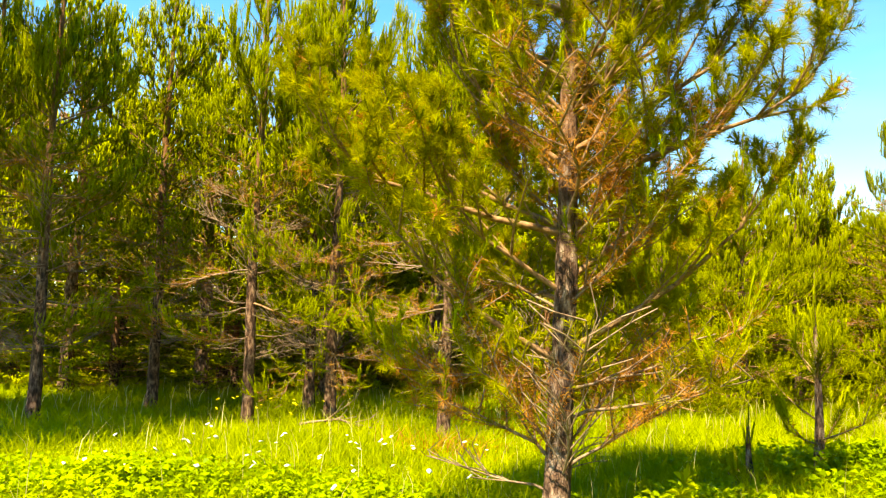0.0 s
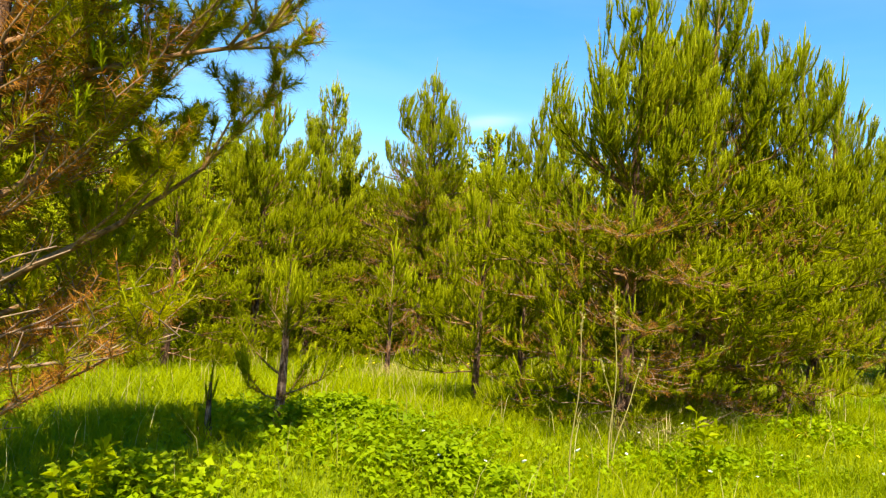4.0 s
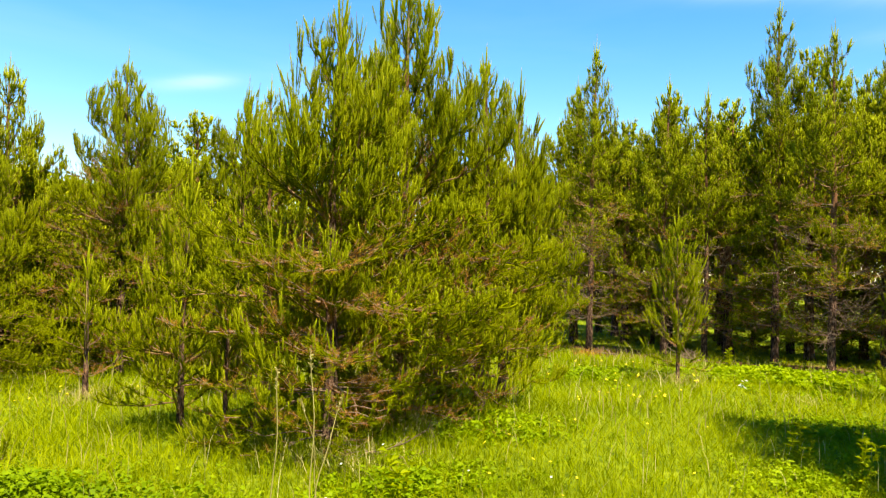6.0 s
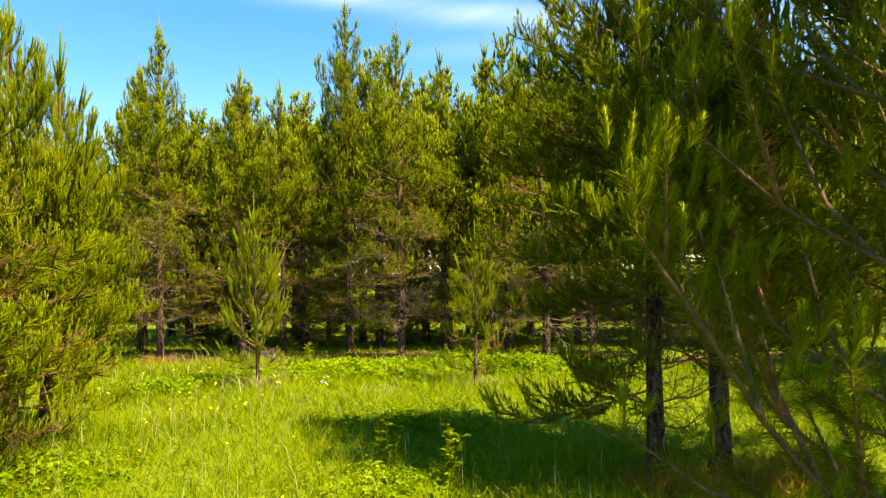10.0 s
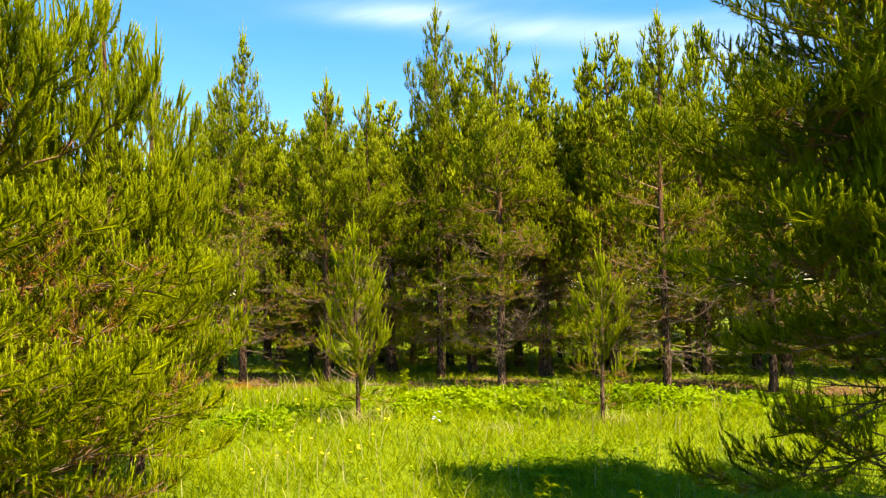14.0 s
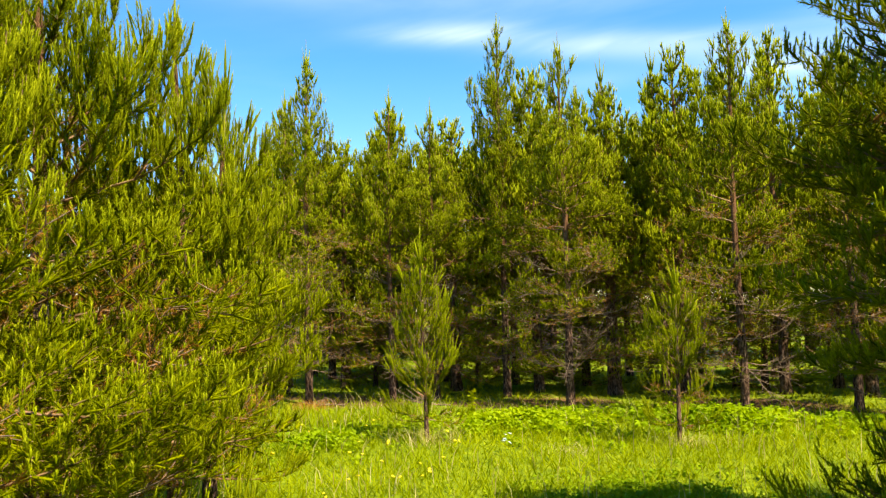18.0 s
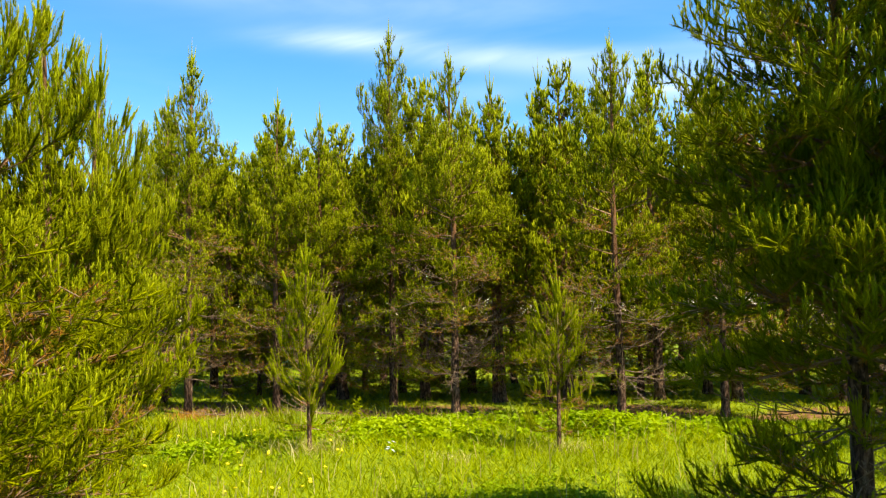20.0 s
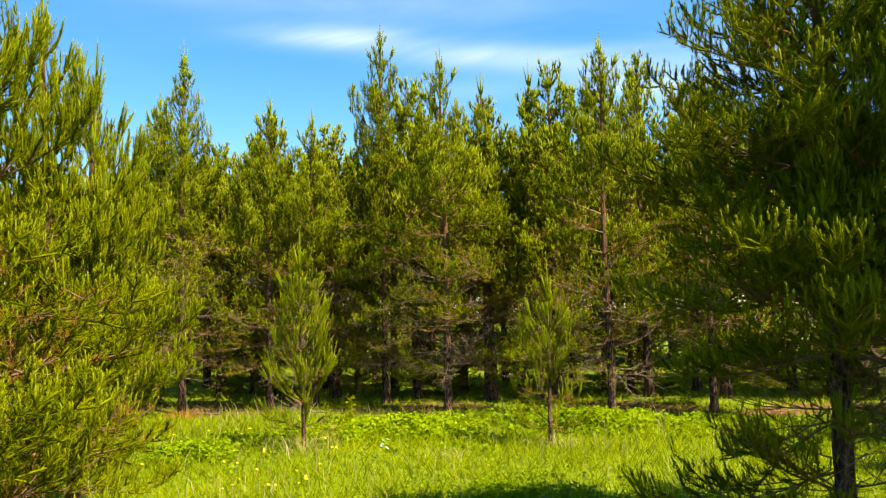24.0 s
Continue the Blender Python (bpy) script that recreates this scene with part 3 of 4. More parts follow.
def joined_pine(x, y, height, spread, variant, label, group):
    """A pine of the back rows: trunk, twigwork and crown, each in one mesh. Variants 0 to 2 have a bare lower trunk, 3 and 4 branch to the ground."""
    if variant not in FAR:
        rng = np.random.default_rng(900 + variant)
        wood, shoots = [], []
        h, twist = (1.1, 0.2)[variant > 2], 0.0
        low = h
        while h < 6.6:
            u = (h - low) / (7 - low)
            reach = min(1.35, 0.14 + 0.4 * (7 - h))
            for i in range(5):
                a = twist + i * 1.257 + rng.normal() * 0.3
                length = max(0.3, reach * (0.7 + 0.5 * rng.random()))
                rise = radians(3 + 45 * u)
                way = (math.cos(a) * math.cos(rise), math.sin(a) * math.cos(rise), math.sin(rise))
                dead = u < 0.16 and variant < 3
                grow(rng, (0, 0, h), way, length, 0, "dead" if dead else "full", wood, shoots, 0.012, 1)
            twist += 0.8
            h += 0.34
        for i in range(6):
            shoots.append((np.array([0, 0, 6.5]), np.array([0.12 * math.cos(i * 1.05), 0.12 * math.sin(i * 1.05), 6.85 + (0.2 if i == 0 else 0)]), 1))
        stem, _ = trunk_mesh(rng, 6.7, 0.09, (0, 0), 7)
        wood = [w for w in wood if w[2] > 0.0075]
        v, t = tubes(wood, 3)
        twigwork = tri_mesh("twigwork", v, t, [TWIG])
        v, t, k, tint = brushes(rng, shoots, 5, 0.018, 0.09, 0.017, 0.013, 0.5, True)
        FAR[variant] = (stem, twigwork, tri_mesh("crown", v, t, [NEEDLE, CANDLE, BROWN], k, False, tint))
    rng = random.Random(int(x * 100) * 31 + int(y * 100))
    tree = tagged(new("scots_pine"), label, "tree", group)
    s = height / 7.0
    wide = spread / 1.25
    tree.matrix_basis = Matrix.Translation((x, y, float(ground_z(np.float64(x), np.float64(y))))) @ Matrix.Rotation(rng.random() * 6.28, 4, "Z") @ Matrix.Diagonal((wide, wide, s, 1))
    for name, me in zip(("trunk", "twigwork", "crown"), FAR[variant]):
        tagged(part(name, me, tree), kind="" if name == "trunk" else "stuff")
    return tree


# ---------------------------------------------------------------- ground
def ground():
    near = np.arange(-14, 44.01, 0.5)
    xs = np.concatenate([[-900, -300, -100, -40], near, [60, 110, 300, 900]])
    ys = np.concatenate([[-900, -300, -100, -40], np.arange(-14, 30.01, 0.5), [45, 80, 300, 900]])
    gx, gy = np.meshgrid(xs, ys, indexing="ij")
    verts = np.stack([gx, gy, ground_z(gx, gy)], -1).reshape(-1, 3)
    i, k = np.meshgrid(np.arange(len(xs) - 1), np.arange(len(ys) - 1), indexing="ij")
    a = i * len(ys) + k
    b, c, d = a + len(ys), a + len(ys) + 1, a + 1
    tris = np.concatenate([np.stack([a, b, c], -1).reshape(-1, 3), np.stack([a, c, d], -1).reshape(-1, 3)])
    tagged(new("ground", tri_mesh("ground", verts, tris, [SOIL], None, True)), "grassy clearing floor with moss and needle litter", "ground", kind="structure")


ground()


def blades(rng, x, y, tall, wide, lean):
    """Bent grass blades of two pieces each."""
    n = len(x)
    base = np.stack([x, y, ground_z(x, y) - 0.01], 1)
    a = rng.random(n) * 6.283
    side = np.stack([np.cos(a), np.sin(a), np.zeros(n)], 1) * (wide / 2)[:, None]
    b = rng.random(n) * 6.283
    over = np.stack([np.cos(b), np.sin(b), np.zeros(n)], 1) * (tall * lean * rng.random(n))[:, None]
    mid = base + np.stack([over[:, 0] * 0.3, over[:, 1] * 0.3, tall * 0.55], 1)
    tip = base + np.stack([over[:, 0], over[:, 1], tall * (1 - 0.15 * rng.random(n))], 1)
    verts = np.stack([base - side, base + side, mid + side * 0.8, mid - side * 0.8, tip], 1).reshape(-1, 3)
    o = (np.arange(n) * 5)[:, None, None]
    tris = (np.array([[0, 1, 2], [0, 2, 3], [3, 2, 4]])[None] + o).reshape(-1, 3)
    return verts, tris


def meadow():
    rng = np.random.default_rng(5)
    n = 3600000
    x, y = rng.uniform(-9, 30, n), rng.uniform(-5, 20, n)
    d = np.hypot(x - 2.0, y - 0.9)
    shade = np.where((x > 16.6) & (d > 14), 0.4, 1.0)
    keep = (d > 0.5) & (rng.random(n) < np.minimum(0.42, 3.1 / np.maximum(d, 2.5) ** 1.5) * shade)
    x, y, d = x[keep], y[keep], d[keep]
    clump = 0.5 + 0.5 * np.sin(x * 1.7 + 2 * np.sin(y * 0.9)) * np.sin(y * 1.9 + 2 * np.sin(x * 0.8))
    tall = (0.07 + 0.09 * rng.random(len(x)) + 0.08 * clump) * np.where(x > 16.6, 0.8, 1.0)
    wide = np.clip(0.00125 * d, 0.0045, 0.022) * (0.6 + 0.8 * rng.random(len(x)))
    near = d < 6.5
    v, t = blades(rng, x[near], y[near], tall[near], wide[near], 1.5)
    m = int((~near).sum())
    base = np.stack([x[~near], y[~near], ground_z(x[~near], y[~near]) - 0.01], 1)
    a = rng.random(m) * 6.283
    side = np.stack([np.cos(a), np.sin(a), np.zeros(m)], 1) * (wide[~near] * 0.6)[:, None]
    over = rng.normal(size=(m, 3)) * (tall[~near] * 0.75)[:, None]
    over[:, 2] = tall[~near]
    w = np.stack([base - side, base + side, base + over], 1).reshape(-1, 3)
    t = np.concatenate([t, np.arange(3 * m).reshape(-1, 3) + len(v)])
    v = np.concatenate([v, w])
    tagged(new("meadow_grass", tri_mesh("meadow_grass", v, t, [GRASS])), "bright yellow-green meadow grass covering the clearing", "grass", kind="stuff")
    n = 2400
    x, y = rng.uniform(-5, 17, n), rng.uniform(1.0, 13, n)
    d = np.hypot(x - 2.0, y - 0.9)
    keep = d > 2.2
    x, y, d = x[keep], y[keep], d[keep]
    v, t = blades(rng, x, y, 0.22 + 0.2 * rng.random(len(x)), np.clip(0.0009 * d, 0.003, 0.01), 0.6)
    tagged(new("dry_grass_stems", tri_mesh("dry_grass_stems", v, t, [STRAW])), "thin straw-coloured seeding grass stems in the meadow", "grass", kind="stuff")


meadow()


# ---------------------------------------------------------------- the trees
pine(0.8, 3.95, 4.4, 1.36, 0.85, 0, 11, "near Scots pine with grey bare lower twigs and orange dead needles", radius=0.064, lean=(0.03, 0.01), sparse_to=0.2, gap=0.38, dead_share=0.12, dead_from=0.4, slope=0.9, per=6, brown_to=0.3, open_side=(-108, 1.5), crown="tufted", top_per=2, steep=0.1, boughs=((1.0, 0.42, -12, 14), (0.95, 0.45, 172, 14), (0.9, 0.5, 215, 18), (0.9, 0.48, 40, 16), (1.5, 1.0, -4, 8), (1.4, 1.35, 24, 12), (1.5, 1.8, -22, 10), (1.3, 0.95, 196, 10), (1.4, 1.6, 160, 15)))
pine(5.5, 5.56, 3.9, 1.3, 0.12, 1, 12, "bushy Scots pine standing close beside a taller one", sparse_to=0.16, slope=0.58, brown_to=0.42, dead_share=0.12, gap=0.36, per=8, fill=0.4)
pine(6.82, 6.08, 4.65, 1.65, 0.15, 1, 13, "broad bushy Scots pine, tallest of a clump", sparse_to=0.14, slope=0.58, brown_to=0.38, dead_share=0.12, gap=0.36, per=8, fill=0.4)
pine(8.3, 6.28, 4.25, 1.05, 0.4, 1, 14, "bushy bright green Scots pine in a clump", sparse_to=0.08, slope=0.52, brown_to=0.1, gap=0.3, per=6)
pine(9.2, 6.68, 4.1, 0.85, 0.6, 1, 15, "slender young Scots pine with bare grey stem base", lean=(0.03, -0.03), sparse_to=0.1, slope=0.48, brown_to=0.12, gap=0.29)
pine(5.05, 7.2, 2.45, 0.8, 0.2, 1, 16, "young Scots pine with dark stem in long grass", group="young pines", sparse_to=0.0, gap=0.25, slope=0.5, per=6, radius=0.026)
pine(5.2, 6.65, 1.45, 0.55, 0.15, 1, 17, "small Scots pine with orange stem in long grass", group="young pines", sparse_to=0.1, brown_to=0.4, radius=0.018, slope=0.5, gap=0.25, per=6)
pine(2.5, 5.2, 1.35, 0.45, 0.22, 0, 18, "small sparse Scots pine in the shade of a larger one", group="young pines", per=4)
pine(13.1, 6.22, 2.75, 0.55, 0.3, 1, 19, "slim young Scots pine alone in the clearing", group="young pines", sparse_to=0.08, slope=0.4, blunt=0.0, fill=0.15, gap=0.31, steep=-0.14, per=6, radius=0.024, flat_to=0.0)
pine(13.92, 3.06, 2.4, 0.5, 0.3, 1, 20, "slim young Scots pine with brown lower twigs", group="young pines", sparse_to=0.2, slope=0.4, blunt=0.0, fill=0.15, gap=0.31, steep=-0.14, per=6, radius=0.024, flat_to=0.0)
pine(7.1, 12.9, 5.2, 1.5, 0.25, 1, 21, "pointed Scots pine with orange dead inner needles", sparse_to=0.1, brown_to=0.62, slope=0.62, gap=0.29, per=6)
pine(5.6, 10.6, 2.0, 0.6, 0.3, 1, 22, "young Scots pine with many orange dead needles", group="young pines", sparse_to=0.1, brown_to=0.9)
BUSHY = "bushy bright green pine branching down to the grass"
pine(6.0, 15.0, 5.3, 1.5, 0.25, 2, 23, BUSHY, "bushy pines", sparse_to=0.0)
pine(4.1, 12.2, 4.2, 1.4, 0.2, 1, 24, BUSHY, "bushy pines", sparse_to=0.0)
pine(2.7, 11.0, 3.2, 1.2, 0.2, 1, 32, BUSHY, "bushy pines", sparse_to=0.0)
pine(5.3, 13.4, 3.6, 1.3, 0.2, 1, 33, BUSHY, "bushy pines", sparse_to=0.0)
pine(8.4, 14.8, 3.4, 1.3, 0.2, 2, 34, BUSHY, "bushy pines", sparse_to=0.0)
pine(6.9, 9.2, 2.3, 0.9, 0.15, 1, 35, "young bushy pine in long grass", "young pines", sparse_to=0.0, per=6, gap=0.28, radius=0.026)
pine(9.8, 10.6, 2.8, 1.0, 0.2, 2, 36, BUSHY, "bushy pines", sparse_to=0.0)
pine(9.0, 12.4, 4.9, 0.8, 0.8, 1, 25, "thin Scots pine with a narrow open crown")
pine(10.9, 14.4, 5.7, 0.9, 0.8, 2, 26)
pine(9.12, 0.55, 6.4, 1.55, 1.12, 1, 27, "dark Scots pine with bare lower limbs at the clearing edge", radius=0.07, sparse_to=0.04, dead_share=0.2, dead_from=0.55, per=7, fill=0.8, gap=0.36, boughs=((1.4, 0.72, 106, -15), (1.0, 0.6, 150, -12)), flat_to=0.7, slope=0.46)
pine(9.2, 0.03, 5.9, 1.4, 1.4, 1, 28, "Scots pine close behind another at the clearing edge", flat_to=0.7, sparse_to=0.05, slope=0.46, gap=0.4)
pine(4.0, -0.7, 4.9, 1.6, 2.9, 0, 29, "Scots pine whose long boughs reach over the path", sparse_to=0.0, slope=0.6, per=5, gap=0.4, radius=0.07, boughs=((2.1, 0.5, 82, 14), (1.75, 0.7, 82, 15), (1.75, 1.0, 82, 13), (1.65, 1.4, 94, 9), (1.6, 1.9, 80, 5), (1.6, 2.2, 98, 2), (1.4, 1.6, 74, 8)))

STAND = "pine of the dense stand with dark bare lower trunk"


def stand_pine(x, y, height, spread, seed, crown_from=0.85, lod=2):
    return pine(x, y, height, spread * 1.12, crown_from, lod, seed, STAND, "pine stand", dead_from=0.75, per=5, radius=0.0105 * height, gap=0.38, slope=0.42, blunt=0.06, sparse_to=0.3, brown_to=0.4, dead_share=0.6)


stand_pine(17.5, 10.7, 7.35, 1.65, 40)
stand_pine(18.1, 9.1, 6.45, 1.55, 41)
stand_pine(18.3, 8.2, 6.1, 1.45, 42)
stand_pine(19.4, 7.05, 8.1, 1.55, 43)
stand_pine(17.6, 5.3, 6.9, 1.75, 44)
stand_pine(20.0, 5.0, 6.95, 1.45, 45)
stand_pine(20.0, 3.9, 7.05, 1.45, 46)
stand_pine(17.2, 2.35, 6.75, 1.75, 47)
stand_pine(18.3, 0.6, 6.5, 1.65, 48)
stand_pine(16.8, -1.2, 6.6, 1.4, 49)
stand_pine(19.0, 12.2, 7.0, 1.4, 50)
stand_pine(-4.4, 8.3, 5.8, 1.4, 60, 0.8, 1)
stand_pine(-2.3, 9.0, 6.0, 1.3, 61, 1.0, 1)
stand_pine(-1.95, 10.5, 6.2, 1.3, 62)
stand_pine(-1.4, 9.2, 6.0, 1.3, 63, 0.8, 1)
stand_pine(-0.02, 8.2, 5.6, 1.2, 64, 1.0, 1)
stand_pine(-3.9, 10.1, 6.4, 1.3, 65, 0.9)
stand_pine(-5.8, 9.4, 6.4, 1.4, 66, 0.8)

pine(2.1, 5.2, 0.62, 0.26, 0.12, 0, 31, "dark knee-high pine seedling in the grass", group="young pines", per=4, gap=0.2)


# ---------------------------------------------------------------- herbs, flowers and stalks
def leaf_quads(rng, at, way, size, wide):
    """Small folded leaves: two triangles pairs along a midrib."""
    n = len(at)
    side = unit(np.cross(way, unit(rng.normal(size=(n, 3)) + np.array([0, 0, 2.0])))) * (size * wide)[:, None]
    mid = at + way * (size * 0.5)[:, None]
    tip = at + way * size[:, None] - np.array([0, 0, 1.0]) * (size * 0.15)[:, None]
    lift = np.array([0, 0, 1.0]) * (size * 0.1)[:, None]
    verts = np.stack([at, mid + side + lift, tip, mid - side + lift], 1).reshape(-1, 3)
    tris = (np.array([[0, 1, 2], [0, 2, 3]])[None] + (np.arange(n) * 4)[:, None, None]).reshape(-1, 3)
    return verts, tris


def herb_patch(cx, cy, rx, ry, count, tall, leaf, seed, label):
    """A patch of leafy clover-like herbs, uneven in height."""
    rng = np.random.default_rng(seed)
    a, r = rng.random(count) * 6.283, np.abs(rng.normal(size=count)) * 0.62
    x, y = cx + rx * r * np.cos(a), cy + ry * r * np.sin(a)
    h = tall * (0.4 + 0.7 * rng.random(count)) * np.clip(1.1 - 0.45 * r, 0.35, 1.1)
    per = 21
    px, py, ph = np.repeat(x, per), np.repeat(y, per), np.repeat(h, per)
    n = len(px)
    level = 0.35 + 0.65 * rng.random(n)
    b = rng.random(n) * 6.283
    out = 0.05 * rng.random(n) + 0.025
    at = np.stack([px + np.cos(b) * out, py + np.sin(b) * out, ground_z(px, py) + ph * level], 1)
    way = unit(np.stack([np.cos(b), np.sin(b), 0.35 * rng.normal(size=n) + 0.1], 1))
    size = leaf * (0.7 + 0.6 * rng.random(n))
    v, t = leaf_quads(rng, at, way, size, 0.34)
    sx, sy = np.repeat(x, 2), np.repeat(y, 2)
    w, q = blades(rng, sx, sy, np.repeat(h, 2), np.full(len(sx), 0.006), 0.3)
    me = tri_mesh("herb_patch", np.concatenate([v, w]), np.concatenate([t, q + len(v)]), [HERB])
    tagged(new("herb_patch", me), label, "plants", "herb patches", "stuff")


CLOVER = "patch of bright yellow-green leafy herbs in the meadow"
herb_patch(-1.9, 5.0, 1.76, 1.01, 420, 0.22, 0.05, 1, CLOVER)
herb_patch(-0.5, 4.9, 1.08, 0.81, 200, 0.15, 0.045, 2, CLOVER)
herb_patch(3.0, 5.3, 1.15, 1.08, 380, 0.20, 0.045, 3, CLOVER)
herb_patch(3.1, 4.2, 0.74, 0.68, 150, 0.18, 0.045, 4, CLOVER)
herb_patch(1.5, 4.2, 0.5, 0.5, 170, 0.22, 0.052, 5, "broad-leaved green weeds shaded by a pine")
herb_patch(7.3, 5.3, 0.94, 0.54, 160, 0.17, 0.05, 6, CLOVER)
herb_patch(5.3, 4.4, 1.08, 0.61, 180, 0.15, 0.045, 7, CLOVER)
herb_patch(14.8, 5.4, 1.49, 1.76, 300, 0.26, 0.08, 8, CLOVER)
herb_patch(16.0, 2.6, 1.22, 2.16, 260, 0.27, 0.08, 9, CLOVER)
herb_patch(10.9, 3.1, 1.35, 1.22, 200, 0.12, 0.05, 10, CLOVER)
herb_patch(8.3, 2.6, 1.22, 0.94, 150, 0.12, 0.045, 11, CLOVER)
herb_patch(12.6, 7.6, 1.22, 0.81, 120, 0.17, 0.07, 12, CLOVER)


def flower_scatter(name, cx, cy, rx, ry, count, size, tall, petal, seed, label):
    """Small round flower heads on thin stems."""
    rng = np.random.default_rng(seed)
    x, y = cx + rx * rng.uniform(-1, 1, count), cy + ry * rng.uniform(-1, 1, count)
    h = tall * (0.7 + 0.5 * rng.random(count))
    verts, tris, slots = [], [], []
    v, t = blades(rng, x, y, h, np.full(count, 0.005), 0.1)
    verts.append(v), tris.append(t), slots.append(np.zeros(len(t), int))
    base = len(v)
    k = np.arange(8) * 0.785
    for i in range(count):
        top = np.array([x[i], y[i], ground_z(x[i], y[i]) + h[i]])
        tilt = rng.normal(size=2) * 0.35
        r = size * (0.75 + 0.5 * rng.random())
        scallop = np.where(np.arange(8) % 2 == 0, 1.0, 0.72)
        ring = np.stack([np.cos(k) * r * scallop, np.sin(k) * r * scallop, (np.cos(k) * tilt[0] + np.sin(k) * tilt[1]) * r + r * 0.25], 1)
        verts.append(np.concatenate([[top, top + [0, 0, r * 0.55]], top + ring]))
        fan = [(0, 2 + (j + 1) % 8, 2 + j) for j in range(8)] + [(1, 2 + j, 2 + (j + 1) % 8) for j in range(8)]
        tris.append(np.array(fan) + base)
        slots.append(np.ones(16, int))
        base += 10
    me = tri_mesh(name, np.concatenate(verts), np.concatenate(tris), [GRASS, petal], np.concatenate(slots))
    tagged(new(name, me), label, "flowers", "", "stuff")


flower_scatter("white_flowers", -0.9, 5.6, 1.4, 0.9, 46, 0.019, 0.24, WHITE, 21, "small white flower heads dotted among the herbs")
flower_scatter("white_flowers", 4.5, 4.3, 1.6, 0.8, 12, 0.014, 0.2, WHITE, 22, "few small white flower heads in the grass")
flower_scatter("yellow_flowers", -1.7, 7.9, 0.7, 0.25, 12, 0.022, 0.32, YELLOW, 23, "yellow buttercups in front of the shaded wood")
flower_scatter("yellow_flowers", 6.0, 4.2, 2.6, 1.2, 16, 0.018, 0.24, YELLOW, 24, "scattered yellow buttercups in the meadow")
flower_scatter("yellow_flowers", 11.8, 6.6, 1.8, 1.6, 26, 0.024, 0.26, YELLOW, 25, "scattered yellow buttercups in the meadow")
flower_scatter("yellow_flowers", 10.0, 4.4, 1.5, 1.2, 12, 0.018, 0.22, YELLOW, 26, "scattered yellow buttercups in the meadow")
flower_scatter("yellow_flowers", 5.4, 9.6, 0.9, 0.6, 10, 0.024, 0.25, YELLOW, 27, "yellow buttercups below a young pine")


def stalk(x, y, tall, lean, seed):
    rng = np.random.default_rng(seed)
    thing = tagged(new("dry_stalk"), "tall dry pale grass stalk standing before the pines", "plant", "dry stalks")
    thing.location = (x, y, float(ground_z(np.float64(x), np.float64(y))))
    pts = [np.array([lean * (k / 8) ** 2, 0.02 * math.sin(k), tall * k / 8]) for k in range(9)]
    turn = np.arange(5) * 1.2566
    rings = [p + np.stack([np.cos(turn), np.sin(turn), turn * 0], 1) * (0.0048 - 0.0003 * k) for k, p in enumerate(pts)]
    t = [q for k in range(8) for j in range(5) for q in ((k * 5 + j, k * 5 + (j + 1) % 5, k * 5 + 5 + (j + 1) % 5), (k * 5 + j, k * 5 + 5 + (j + 1) % 5, k * 5 + 5 + j))]
    part("stem", tri_mesh("stem", np.concatenate(rings), t, [STRAW], None, True), thing)
    n = 26
    at = np.array([pts[7] + (pts[8] - pts[7]) * rng.random() for _ in range(n)])
    v, t = leaf_quads(rng, at, unit(rng.normal(size=(n, 3)) * 0.5 + UP), np.full(n, 0.03), 0.2)
    part("seed_head", tri_mesh("seed_head", v, t, [STRAW]), thing)


stalk(4.02, 4.25, 1.02, 0.02, 1)
stalk(4.4, 4.36, 1.12, -0.03, 2)
stalk(4.55, 4.5, 0.75, 0.22, 3)
stalk(4.75, 4.75, 0.7, -0.15, 4)


def weed(x, y, tall, seed):
    """An upright single weed with narrow leaves up its stem."""
    rng = np.random.default_rng(seed)
    thing = tagged(new("meadow_weed"), "upright dark green leafy weed standing in the grass", "plant", "weeds")
    thing.location = (x, y, float(ground_z(np.float64(x), np.float64(y))))
    stems, leaves = [], []
    for k in range(3):
        foot = np.array([rng.normal() * 0.03, rng.normal() * 0.03, 0])
        top = foot + np.array([rng.normal() * 0.05, rng.normal() * 0.05, tall * (0.75 + 0.3 * rng.random())])
        stems.append((foot, top, 0.004, 0.002))
        for _ in range(34):
            leaves.append(foot + (top - foot) * (0.15 + 0.85 * rng.random()))
    v, t = tubes(stems, 5)
    part("stem", tri_mesh("stem", v, t, [GRASS], None, True), thing)
    n = len(leaves)
    v, t = leaf_quads(rng, np.array(leaves), unit(rng.normal(size=(n, 3)) * [1, 1, 0.3] + UP * 0.6), 0.05 + 0.05 * rng.random(n), 0.16)
    part("leaves", tri_mesh("leaves", v, t, [GRASS]), thing)


weed(4.7, 3.86, 0.55, 1)
weed(8.3, 2.2, 0.5, 2)
weed(8.9, 2.9, 0.45, 3)
weed(1.35, 3.9, 0.4, 4)
weed(15.6, 6.5, 0.6, 5)


def tuft(x, y, size, count, mat, seed, label):
    """A tuft of bent dead grass."""
    rng = np.random.default_rng(seed)
    v, t = blades(rng, x + rng.normal(size=count) * size * 0.8, y + rng.normal(size=count) * size * 0.8, size * (0.4 + 0.6 * rng.random(count)), np.full(count, 0.007), 2.2)
    tagged(new("dead_grass_tuft", tri_mesh("dead_grass_tuft", v, t, [mat])), label, "grass", "grass tufts", "stuff")


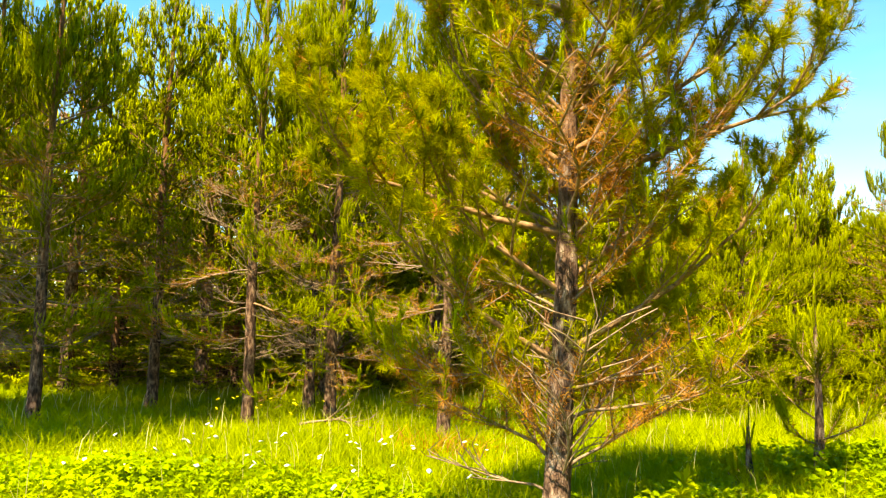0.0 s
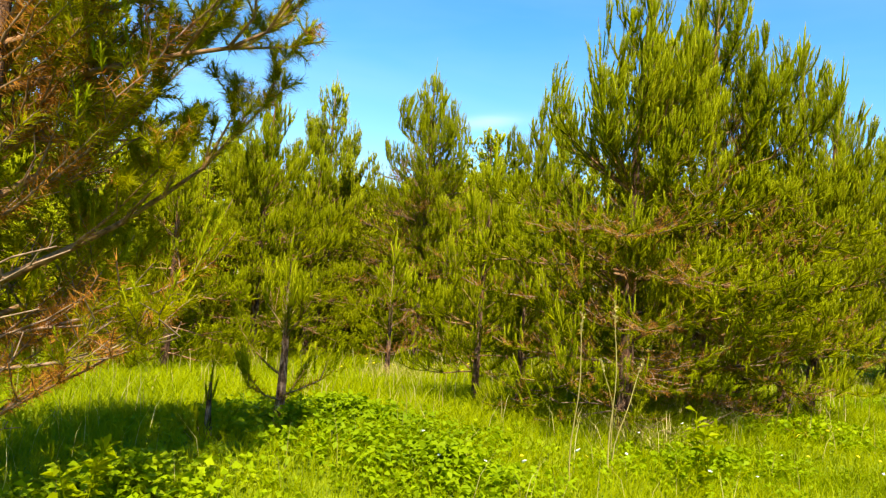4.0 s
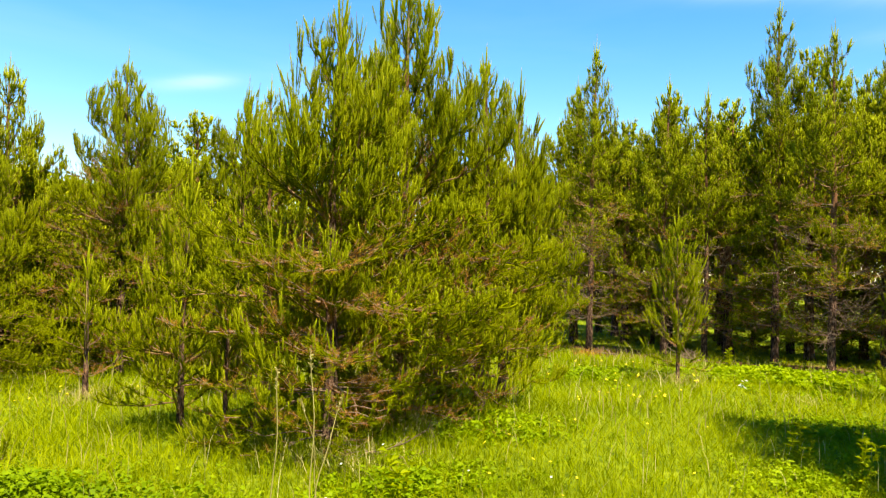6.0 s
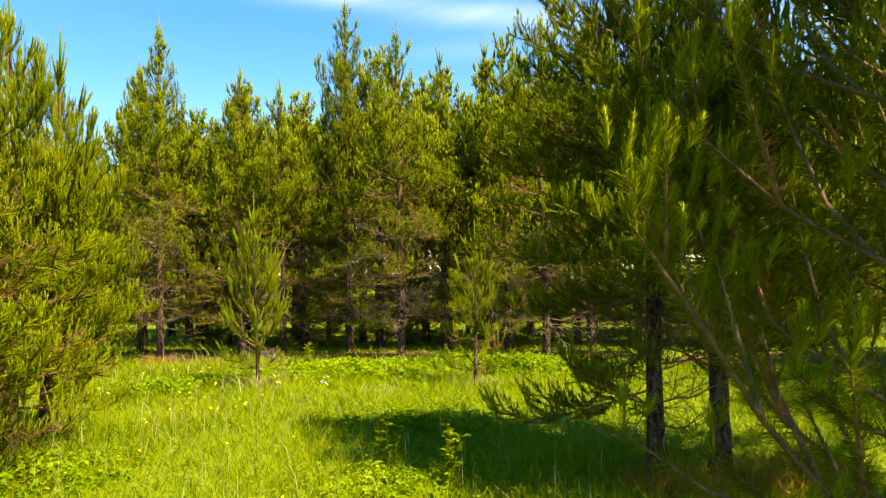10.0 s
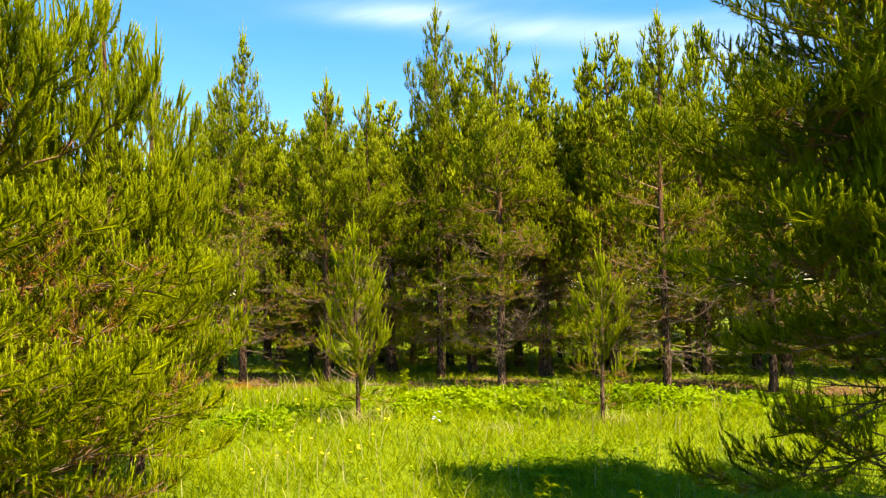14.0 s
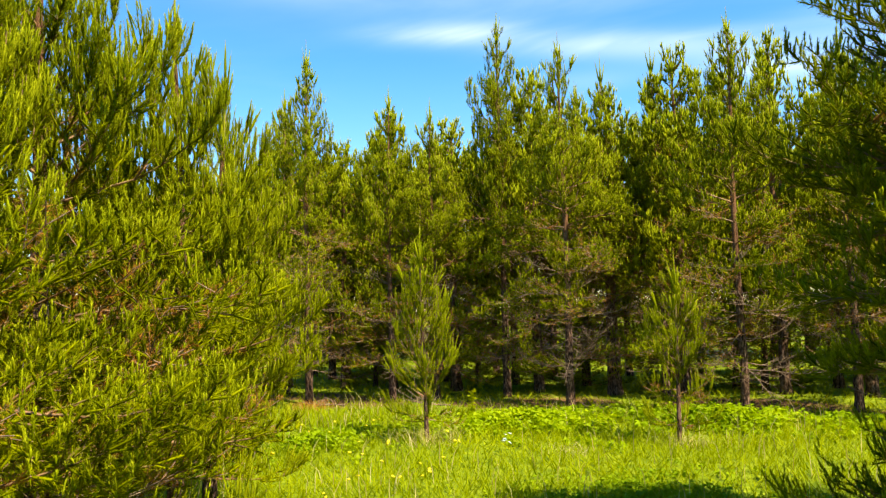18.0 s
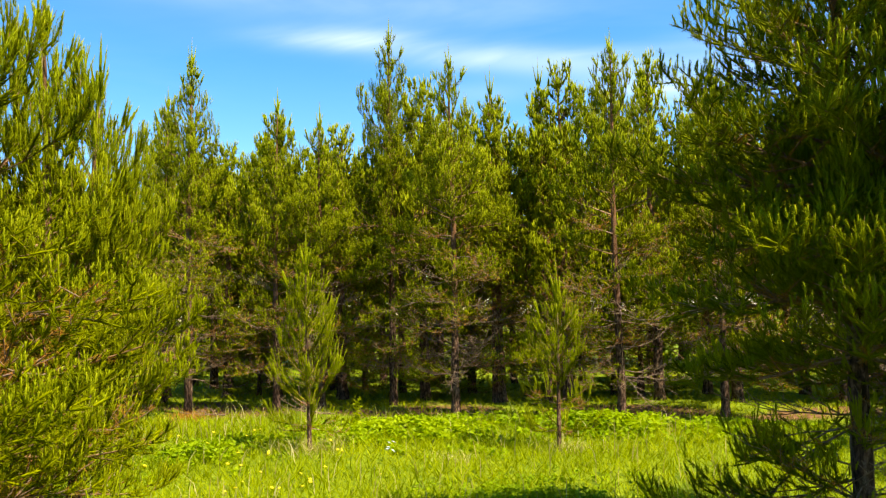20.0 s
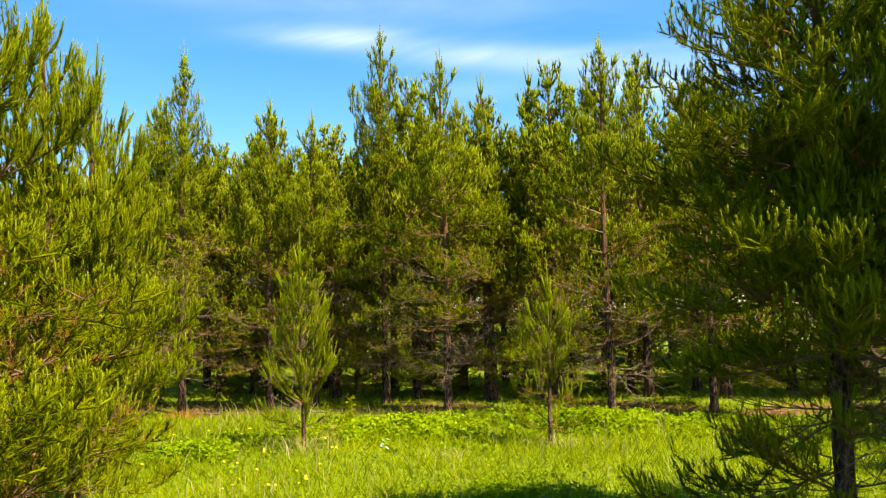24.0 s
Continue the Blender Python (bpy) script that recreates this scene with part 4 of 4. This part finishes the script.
PALE = "pale dead grass tuft at the foot of a pine"
tuft(5.6, 10.3, 0.3, 240, STRAW, 1, PALE)
tuft(5.3, 5.2, 0.3, 160, STRAW, 2, PALE)
tuft(6.5, 5.6, 0.28, 200, STRAW, 3, PALE)
tuft(13.92, 2.95, 0.22, 160, STRAW, 4, PALE)
tuft(12.8, 4.2, 0.18, 70, STRAW, 5, "pale dead grass tuft in the open meadow")
tuft(12.95, 6.05, 0.28, 160, STRAW, 6, PALE)
tuft(8.3, 0.35, 0.32, 520, BROWN, 7, "rust-brown dead grass under dark pines")
tuft(8.8, -0.35, 0.34, 420, BROWN, 12, "rust-brown dead grass under dark pines")
tuft(16.9, 10.3, 0.24, 420, BROWN, 8, "rust-brown dead needles heaped under the stand")
tuft(0.1, 7.2, 0.3, 200, BROWN, 9, "rust-brown dead grass by a pine trunk")
flower_scatter("pale_flower", 12.55, 4.9, 0.09, 0.09, 6, 0.026, 0.2, WHITE, 28, "one pale white flower head in the meadow")


def fallen(x, y, length, turn_deg, seed):
    wood, shoots = [], []
    rng = np.random.default_rng(seed)
    grow(rng, (0, 0, 0.06), (1, 0, 0.03), length, 0, "dead", wood, shoots, 0.018)
    v, t = tubes(wood, 5)
    ob = new("fallen_branch", tri_mesh("fallen_branch", v, t, [GREY], None, True))
    ob.matrix_basis = Matrix.Translation((x, y, float(ground_z(np.float64(x), np.float64(y))))) @ Matrix.Rotation(radians(turn_deg), 4, "Z")
    tagged(ob, "dry grey fallen branch lying under the pines", "branch", "fallen branches")


fallen(17.0, 9.6, 1.1, 70, 1)
fallen(17.2, 4.2, 0.9, 120, 2)
fallen(17.0, 7.4, 1.2, 95, 3)
fallen(-1.6, 8.6, 1.0, 10, 4)
fallen(5.6, 5.2, 0.8, -30, 5)
fallen(16.6, 1.4, 0.9, 80, 6)

BACK = "tall pine in the back rows of the stand"
FRINGE = "bushy pine at the far edge of the wood"
place = random.Random(8)
for row, (x0, y0, y1) in enumerate(((20.6, -5.0, 14.0), (22.4, -5.0, 14.5), (24.4, -6.0, 15.0), (31.0, -9.0, 24.0), (34.0, -10.0, 25.0))):
    y = y0
    while y < y1:
        far = row > 2
        joined_pine(x0 + place.uniform(-0.6, 0.6), y, place.uniform(6.0, 7.3) * (1.12 if far else 1), place.uniform(1.3, 1.6) * (1.7 if far else 1), place.randrange(3, 5) if far else place.randrange(3), FRINGE if far else BACK, "pine stand")
        y += place.uniform(1.3, 2.1) * (2.0 if far else 1)
for row, (y0, x0, x1) in enumerate(((11.8, -9.0, 1.0), (13.8, -10.0, 1.6), (17.0, -11.0, 2.4), (19.0, 2.0, 13.5), (29.0, -16.0, 24.0))):
    x = x0
    while x < x1:
        far = row > 1
        tall = place.uniform(3.4, 4.6) if row == 3 else place.uniform(5.0, 6.6)
        joined_pine(x, y0 + place.uniform(-0.6, 0.6), tall, place.uniform(1.2, 1.6) * (1.5 if far else 1), place.randrange(3, 5) if far else place.randrange(3), FRINGE if far else BACK, "pine stand")
        x += place.uniform(1.4, 2.2) * (1.7 if far else 1)
for i in range(9):
    joined_pine(11.6 + 0.8 * i, -4.8 - 1.3 * (i % 3) + place.uniform(-0.4, 0.4), place.uniform(5.5, 7), 1.5, place.randrange(3), BACK, "pine stand")
for i in range(9):
    joined_pine(place.uniform(21, 25), -5 + 2.3 * i + place.uniform(-0.4, 0.4), place.uniform(1.5, 2.9), place.uniform(0.8, 1.2), place.randrange(3, 5), "low young pine growing in the shade of the stand", "pine stand")
x = -6.0
while x < 15:
    joined_pine(x, 22.5 + place.uniform(-0.7, 0.7), place.uniform(4.0, 5.4), place.uniform(1.8, 2.3), place.randrange(3, 5), FRINGE, "pine stand")
    x += place.uniform(1.8, 2.8)
for i in range(24):
    joined_pine(-10.5 + 0.55 * i + place.uniform(-0.3, 0.3), 12.6 + 1.5 * (i % 3) + place.uniform(-0.4, 0.4), place.uniform(1.5, 2.7), place.uniform(0.9, 1.3), place.randrange(3, 5), "low young pine growing in the shade of the stand", "pine stand")
for i in range(9):
    joined_pine(10.5 + 1.15 * i, 18.6 - 0.35 * i + place.uniform(-0.5, 0.5), place.uniform(4.4, 5.8), place.uniform(1.5, 1.9), place.randrange(3, 5), FRINGE, "pine stand")
# Added out of view on the left to put the wood's edge in shade.
for x, y in ((-4.9, 5.6), (-6.4, 6.6), (-5.4, 4.2), (-7.2, 4.6)):
    joined_pine(x, y, 9.0, 1.3, 0, "tall pine added beside the wood for its shade", "pine stand")
for i in range(7):
    joined_pine(1.8 + 1.15 * i, 16.6 + 0.8 * (i % 2) + place.uniform(-0.3, 0.3), place.uniform(3.0, 4.0), place.uniform(1.4, 1.8), place.randrange(3, 5), FRINGE, "pine stand")
# Added south of the two clearing-edge pines to keep sun off their crowns.
for x, y, tall in ((8.3, -2.1, 8.6), (7.2, -2.3, 7.4), (9.2, -1.9, 7.6)):
    joined_pine(x, y, tall, 1.7, 0, "pine added on the south side for its shade", "pine stand")
# Added out of view to the south to shade the pine with long boughs.
for i in range(5):
    joined_pine(1.2 + 1.05 * i, -2.0 - 0.7 * (i % 2) + place.uniform(-0.2, 0.2), place.uniform(4.8, 5.6), 1.45, place.randrange(3), "pine added on the south side for its shade", "pine stand")
